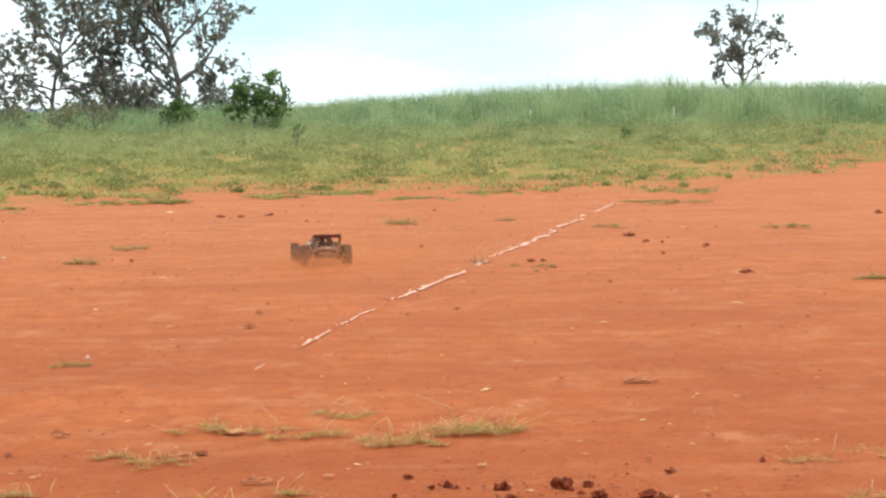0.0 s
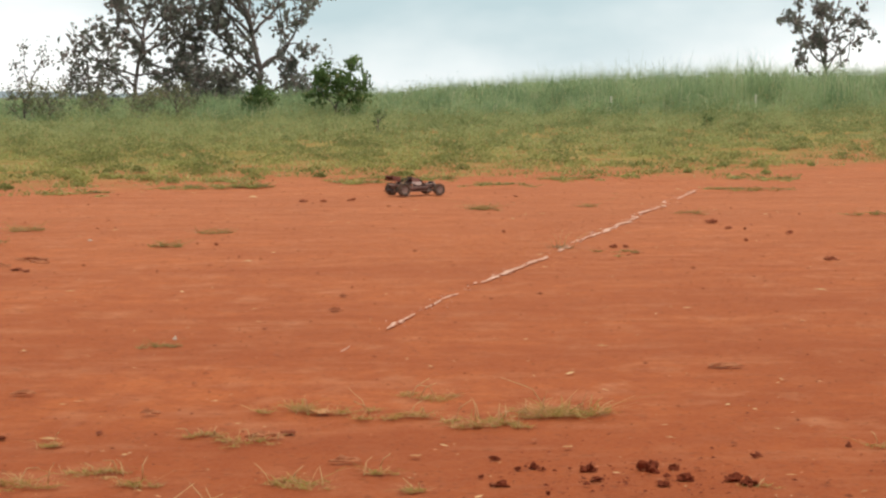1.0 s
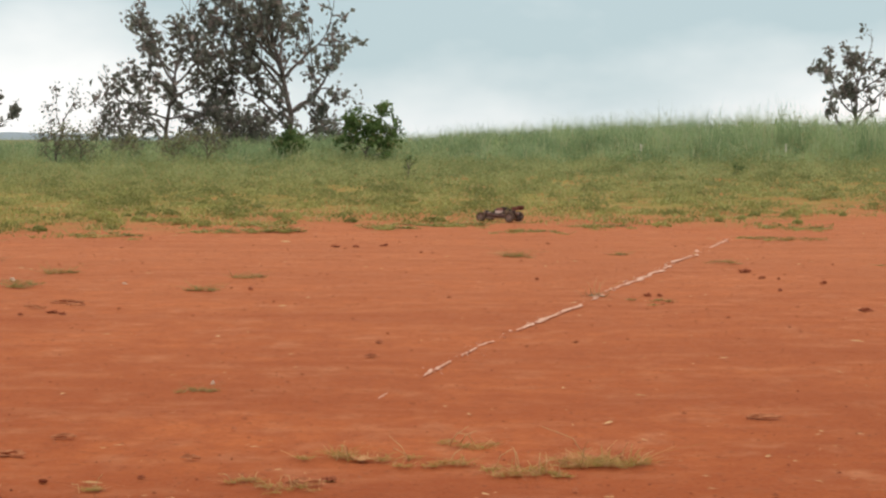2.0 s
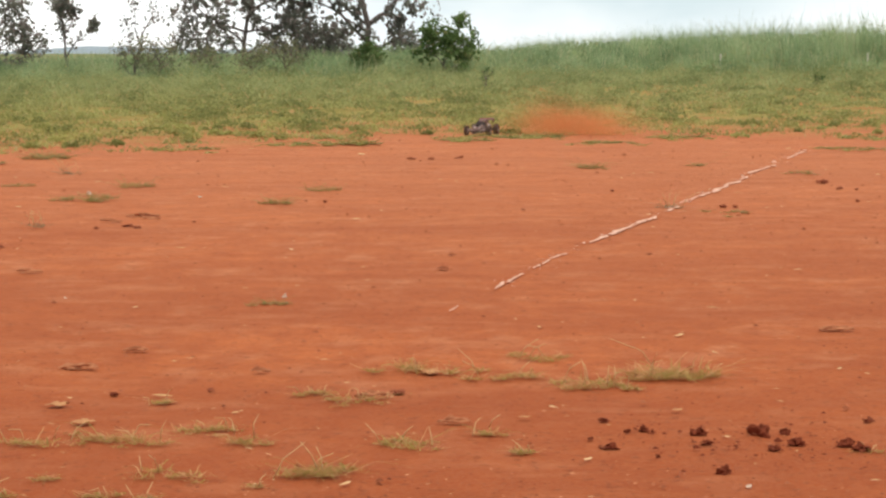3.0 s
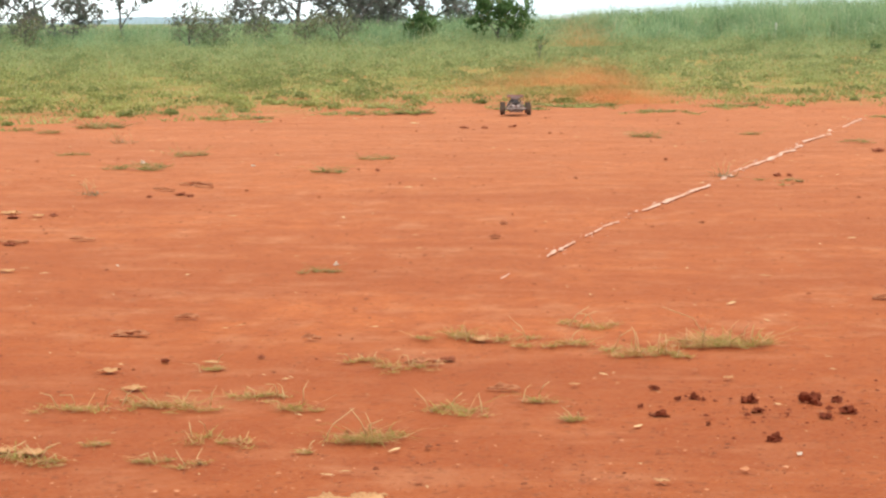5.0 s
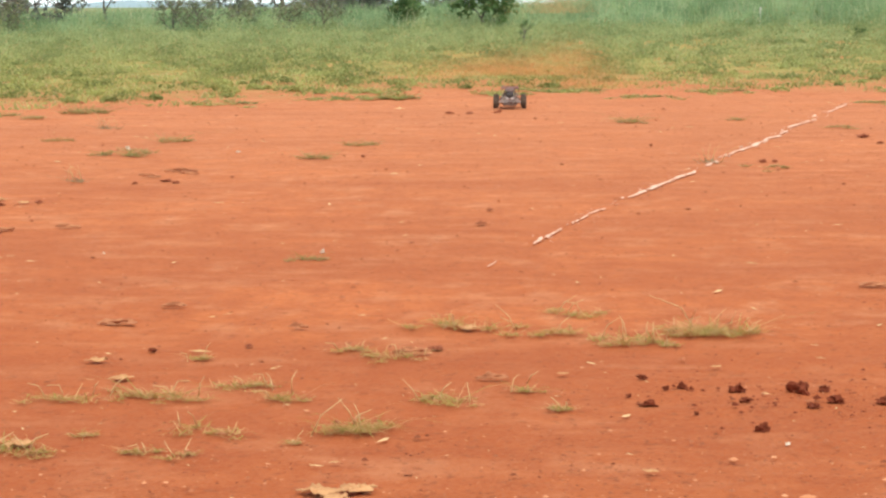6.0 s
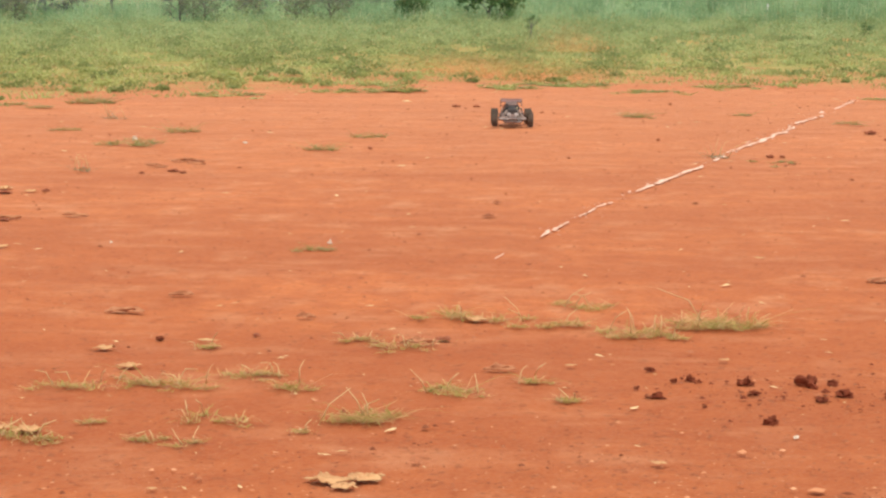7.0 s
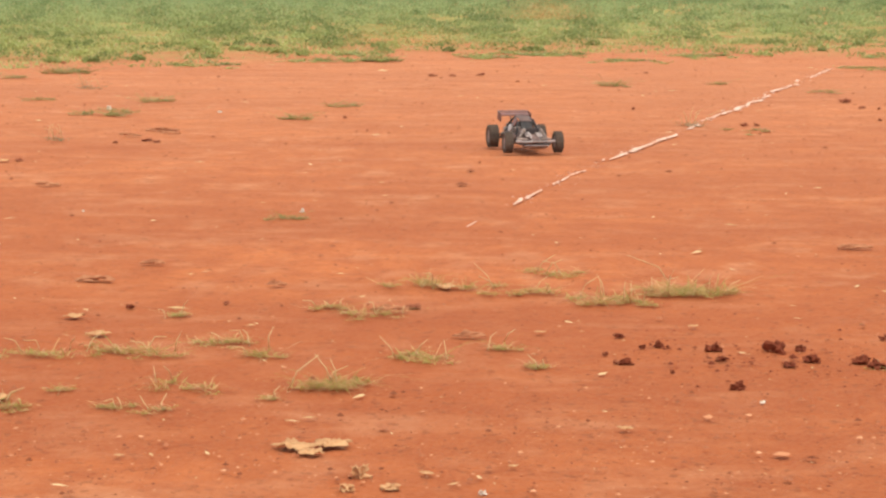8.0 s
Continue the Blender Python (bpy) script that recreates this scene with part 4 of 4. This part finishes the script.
def buggy():
    car = new("toy_buggy")
    tagged(car, "dusty dark radio-controlled off-road buggy with rear wing", "toy car")
    for side in (-1, 1):
        wheel(car, side * 0.198, -0.285, 0.092, 0.085)
        wheel(car, side * 0.205, 0.285, 0.085, 0.068)
    bm = bmesh.new()
    box(bm, (0.17, 0.56, 0.014), (0, -0.02, 0.062), bevel=0.004)
    box(bm, (0.12, 0.16, 0.012), (0, 0.30, 0.078), (9, 0, 0), 0.004, 0.8)
    part("chassis", bm, SILVER, car)
    bm = bmesh.new()
    box(bm, (0.15, 0.30, 0.055), (0, 0.255, 0.125), (-10, 0, 0), 0.016, 0.5)
    box(bm, (0.20, 0.30, 0.05), (0, 0.0, 0.10), (0, 0, 0), 0.016, 0.85)
    for side in (-1, 1):
        box(bm, (0.055, 0.34, 0.06), (side * 0.115, -0.02, 0.11), (0, side * 14, 0), 0.014, 0.7)
    part("body_shell", bm, BODY, car, "dark dusty body shell")
    for side in (-1, 1):
        bm = bmesh.new()
        box(bm, (0.045, 0.11, 0.006), (side * 0.045, 0.30, 0.148), (-14, side * 8, 0), 0.002)
        part("nose_panel", bm, WHITE, car, "white nose panel")
        bm = bmesh.new()
        box(bm, (0.006, 0.15, 0.06), (side * 0.115, -0.03, 0.175), (0, side * -18, side * -4), 0.002, 0.7)
        part("side_panel", bm, WHITE, car, "pale side panel")
        bm = bmesh.new()
        tube(bm, [(side * 0.10, 0.13, 0.12), (side * 0.066, 0.05, 0.228), (side * 0.056, -0.10, 0.262), (side * 0.085, -0.20, 0.20), (side * 0.10, -0.27, 0.12)], 0.0075, 8)
        tube(bm, [(side * 0.115, 0.10, 0.10), (side * 0.125, -0.08, 0.16), (side * 0.10, -0.20, 0.20)], 0.006, 8)
        tube(bm, [(side * 0.056, -0.10, 0.262), (side * 0.03, -0.27, 0.19)], 0.006, 8)
        part("roll_cage", bm, BLACK, car)
    bm = bmesh.new()
    for y, z, w in ((0.05, 0.228, 0.068), (-0.10, 0.262, 0.058), (-0.20, 0.20, 0.086)):
        tube(bm, [(-w, y, z), (w, y, z)], 0.0065, 8)
    part("cross_bar", bm, BLACK, car)
    bm = bmesh.new()
    box(bm, (0.105, 0.16, 0.008), (0, -0.025, 0.252), (-12, 0, 0), 0.003, 0.9)
    part("roof_panel", bm, BODY, car)
    bm = bmesh.new()
    box(bm, (0.098, 0.012, 0.13), (0, 0.088, 0.18), (40, 0, 0), 0.004)
    part("windscreen", bm, BLACK, car, "black windscreen mesh")
    bm = bmesh.new()
    box(bm, (0.10, 0.11, 0.085), (0, -0.20, 0.125), bevel=0.012)
    for k in range(5):
        box(bm, (0.108, 0.10, 0.006), (0, -0.20, 0.10 + 0.016 * k), bevel=0.002)
    part("engine", bm, SILVER, car, "finned metal engine")
    bm = bmesh.new()
    tube(bm, [(0.04, -0.24, 0.14), (0.09, -0.30, 0.15), (0.03, -0.36, 0.155), (-0.06, -0.36, 0.155)], 0.018, 10)
    tube(bm, [(-0.06, -0.36, 0.155), (-0.10, -0.38, 0.16)], 0.008, 8)
    part("exhaust", bm, SILVER, car)
    bm = bmesh.new()
    tube(bm, [(-0.06, -0.17, 0.15), (-0.075, -0.17, 0.205)], 0.026, 12, 0.03)
    part("air_filter", bm, TAN, car, "tan foam air filter")
    wing = bmesh.new()
    for k, (y, z, a) in enumerate(((-0.33, 0.262, 10), (-0.385, 0.275, 22))):
        box(wing, (0.245, 0.075, 0.010), (0, y, z), (-a, 0, 0), 0.003)
    spoiler = part("rear_wing", wing, WING, car, "dusty dark red rear wing")
    for side in (-1, 1):
        bm = bmesh.new()
        box(bm, (0.006, 0.13, 0.07), (side * 0.125, -0.36, 0.248), (-8, 0, 0), 0.002)
        part("end_plate", bm, WING, spoiler)
        bm = bmesh.new()
        tube(bm, [(side * 0.035, -0.27, 0.15), (side * 0.04, -0.34, 0.262)], 0.006, 6)
        part("wing_stay", bm, BLACK, spoiler)
    for y, front in ((0.285, 1), (-0.285, -1)):
        bm = bmesh.new()
        box(bm, (0.15, 0.012, 0.075), (0, y - 0.03 * front, 0.16), (0, 0, 0), 0.005)
        part("shock_tower", bm, BLACK, car)
        for side in (-1, 1):
            bm = bmesh.new()
            tube(bm, [(side * 0.05, y + 0.05, 0.07), (side * 0.17, y + 0.01, 0.082)], 0.007, 6)
            tube(bm, [(side * 0.05, y - 0.05, 0.07), (side * 0.17, y - 0.01, 0.082)], 0.007, 6)
            tube(bm, [(side * 0.05, y, 0.115), (side * 0.17, y, 0.105)], 0.005, 6)
            part("suspension_arm", bm, BLACK, car)
            bm = bmesh.new()
            tube(bm, [(side * 0.065, y - 0.02 * front, 0.19), (side * 0.125, y, 0.085)], 0.012, 8)
            turns = [(side * (0.066 + 0.045 * u) + 0.017 * math.cos(u * 44), y - 0.02 * front * (1 - u) + 0.017 * math.sin(u * 44), 0.188 - 0.075 * u) for u in np.linspace(0, 1, 50)]
            tube(bm, turns, 0.0028, 4)
            part("shock_absorber", bm, SILVER, car, "silver shock with coil spring")
    bm = bmesh.new()
    box(bm, (0.24, 0.022, 0.018), (0, 0.398, 0.098), (14, 0, 0), 0.006)
    for side in (-1, 1):
        box(bm, (0.05, 0.02, 0.02), (side * 0.135, 0.385, 0.10), (0, 0, side * -24), 0.006)
    part("front_bumper", bm, DUSTY, car, "pale dusty front bumper")
    bm = bmesh.new()
    box(bm, (0.20, 0.09, 0.007), (0, 0.375, 0.056), (16, 0, 0), 0.003)
    part("skid_plate", bm, DUSTY, car, "pale dusty skid plate")
    bm = bmesh.new()
    tube(bm, [(-0.10, 0.36, 0.082), (-0.11, 0.405, 0.073), (0.11, 0.405, 0.073), (0.10, 0.36, 0.082)], 0.007, 7)
    part("bumper_bar", bm, BLACK, car)
    for side in (-1, 1):
        bm = bmesh.new()
        box(bm, (0.006, 0.13, 0.07), (side * 0.076, -0.03, 0.222), (0, side * -24, side * -3), 0.002, 0.8)
        part("cage_panel", bm, WING, car, "dusty dark red cage panel")
        bm = bmesh.new()
        tube(bm, [(side * 0.03, 0.40, 0.11), (side * 0.055, 0.30, 0.165), (side * 0.075, 0.14, 0.16)], 0.0055, 7)
        part("nose_bar", bm, DUSTY, car)
    bm = bmesh.new()
    box(bm, (0.28, 0.012, 0.014), (0, 0.33, 0.115), bevel=0.004)
    part("front_bar", bm, SILVER, car)
    bm = bmesh.new()
    box(bm, (0.15, 0.018, 0.03), (0, -0.42, 0.09), bevel=0.006)
    part("rear_bumper", bm, BLACK, car)
    bm = bmesh.new()
    bmesh.ops.create_uvsphere(bm, u_segments=14, v_segments=10, radius=0.028)
    bmesh.ops.transform(bm, matrix=pose(0, 0.02, 0.185) @ Matrix.Diagonal((0.9, 1.0, 1.15, 1)), verts=bm.verts)
    part("cockpit_dome", bm, WHITE, car)
    return car


CAR = buggy()
CAR.scale = (0.92, 0.92, 0.92)


# ---- dust thrown up by the wheels ----
def dust_puff(count, sx, sy, sz, seed, speck):
    """A loose cloud of fine specks, denser in the middle."""
    rng = np.random.default_rng(seed)
    c = rng.normal(0, 1, (count, 3)) * [sx, sy, sz]
    c[:, 2] = np.abs(c[:, 2] + 0.3 * sz)
    tri = rng.normal(0, 1, (count, 3, 3))
    tri /= np.linalg.norm(tri, axis=2)[:, :, None]
    v = (c[:, None] + tri * speck * rng.uniform(0.5, 1.2, (count, 1, 1))).reshape(-1, 3)
    ob = new("dust_puff", mesh_of("dust_puff", v, np.arange(count * 3).reshape(-1, 3), DUST_MAT))
    return tagged(ob, "cloud of fine orange-red dust above the ground", "dust", "dust behind the buggy", "stuff")


# ---- what moves ----
CAR_ROWS = [(0.0, 0.33, 18.0, 8), (0.1, 0.07, 18.8, 5), (0.2, -0.15, 19.8, -6), (0.3, -0.26, 20.9, -26), (0.4, -0.29, 22.0, -44), (0.5, -0.28, 23.1, -58), (0.6, -0.20, 24.2, -66), (0.7, -0.04, 25.2, -71), (0.8, 0.17, 26.1, -73), (1.0, 0.64, 27.4, -64),
            (1.2, 1.22, 28.7, -46), (1.5, 1.80, 30.9, -15), (1.8, 1.90, 33.2, 32), (2.1, 1.50, 34.7, 76), (2.3, 1.14, 34.8, 94), (2.5, 0.86, 34.4, 104), (2.7, 0.63, 34.0, 114), (2.8, 0.52, 33.8, 126),
            (2.9, 0.34, 33.6, 146), (3.0, 0.10, 33.5, 166), (3.1, -0.12, 33.4, 186), (3.2, -0.18, 33.35, 206), (3.3, -0.22, 33.3, 220), (3.5, -0.29, 33.1, 228), (3.7, -0.22, 32.9, 218), (3.8, -0.17, 32.7, 209),
            (4.0, -0.13, 32.4, 199), (4.5, -0.28, 31.2, 188), (4.7, -0.25, 30.5, 184), (5.3, -0.14, 29.3, 181)]
CAR_ROWS += [(5.8, -0.06, 28.1, 180), (6.0, -0.05, 27.4, 180), (6.2, -0.03, 26.5, 180), (6.5, -0.06, 25.0, 181), (7.0, -0.09, 22.1, 182), (7.5, -0.12, 18.8, 185), (8.0, 0.23, 15.25, 193)]
PUFFS = [  # start, x, y, drift x, drift y, rise, fall, specks, widths
    (1.95, 2.15, 33.6, -0.34, 0.25, 0.26, 0.055, 9000, 0.40, 0.5, 0.16), (2.05, 1.80, 33.9, -0.18, 0.3, 0.14, 0.05, 14000, 0.40, 0.5, 0.17), (2.2, 1.5, 34.2, -0.42, 0.3, 0.24, 0.055, 8000, 0.40, 0.5, 0.17),
    (2.5, 1.35, 34.1, 0.06, 0.1, 0.08, 0.05, 13000, 0.38, 0.4, 0.15), (2.0, 2.0, 33.7, -0.02, 0.1, 0.03, 0.03, 13000, 0.36, 0.4, 0.13), (2.9, 0.9, 34.2, -0.40, 0.6, 0.24, 0.06, 5000, 0.45, 0.5, 0.18),
    (3.3, 0.3, 34.0, -0.45, 0.6, 0.20, 0.055, 4000, 0.5, 0.5, 0.18),
    (2.6, 1.15, 34.3, -0.14, 0.2, 0.50, 0.035, 6000, 0.28, 0.4, 0.28), (2.8, 1.05, 34.3, -0.05, 0.2, 0.20, 0.02, 6000, 0.34, 0.4, 0.20),
    (3.0, -0.2, 34.0, -0.35, 0.5, 0.10, 0.02, 4500, 0.65, 0.5, 0.16)]


def motions():
    times = np.array([r[0] for r in CAR_ROWS])
    rows = []
    for t, x, y, turn in CAR_ROWS:
        rows.append((t, pose(x, y, float(rise(x, y)), 0, 0, turn)))
    walk(CAR, rows)
    steps = [k / FPS for k in range(int(8 * FPS) + 1)]
    px, py = (np.interp(steps, times, [r[k] for r in CAR_ROWS]) for k in (1, 2))
    for ob, (x, y, radius) in WHEELS.items():
        angle, rolled = 0.0, []
        for k, t in enumerate(steps):
            if k:
                angle -= min(math.degrees(math.hypot(px[k] - px[k - 1], py[k] - py[k - 1]) / radius), 80.0)
            rolled.append((t, pose(x, y, radius) @ pose(0, 0, 0, angle, 0, 0)))
        walk(ob, rolled)
    for i, (start, x, y, dx, dy, up, fall, count, sx, sy, sz) in enumerate(PUFFS):
        ob = dust_puff(int(count * 5.5), sx, sy, sz, 900 + i, 0.0036)
        path = [(0.0, pose(x, y, -1.4)), (start, pose(x, y, -1.4)), (start + 0.25, pose(x, y, 0.0, 0, 0, 5))]
        for t in (3.0, 3.6, 4.4, 5.4, 6.6, 8.0):
            if t > start + 0.6:
                a = t - start - 0.25
                path.append((t, pose(x + dx * a, y + dy * a, up * a - fall * a * a, 0, 0, 5 + 12 * a)))
        walk(ob, path)
    for i, (back, count) in enumerate(((0.45, 7500), (0.95, 6000))):
        ob = dust_puff(count * 2, 0.24, 0.3, 0.09, 970 + i, 0.0038)
        trail = [(0.0, 0.33, 18.0), (0.2, -0.12, 19.8), (0.4, -0.27, 22.0), (0.6, -0.17, 24.0)]
        walk(ob, [(t, pose(x, y - back, 0.0)) for t, x, y in trail] + [(0.9, pose(0.0, 25.0 - back, -0.2)), (1.6, pose(0.1, 25.4 - back, -0.9)), (8.0, pose(0.1, 25.5 - back, -1.0))])
    for i, (x, y) in enumerate(((0.55, 17.6), (1.1, 16.6))):
        ob = dust_puff(16000, 0.5, 0.9, 0.15, 950 + i, 0.0036)
        walk(ob, [(0.0, pose(x, y, 0.0)), (1.0, pose(x + 0.25, y + 0.1, -0.15, 0, 0, 8)), (1.9, pose(x + 0.4, y + 0.2, -0.9, 0, 0, 12)), (8.0, pose(x + 0.5, y + 0.2, -1.0, 0, 0, 14))])


motions()
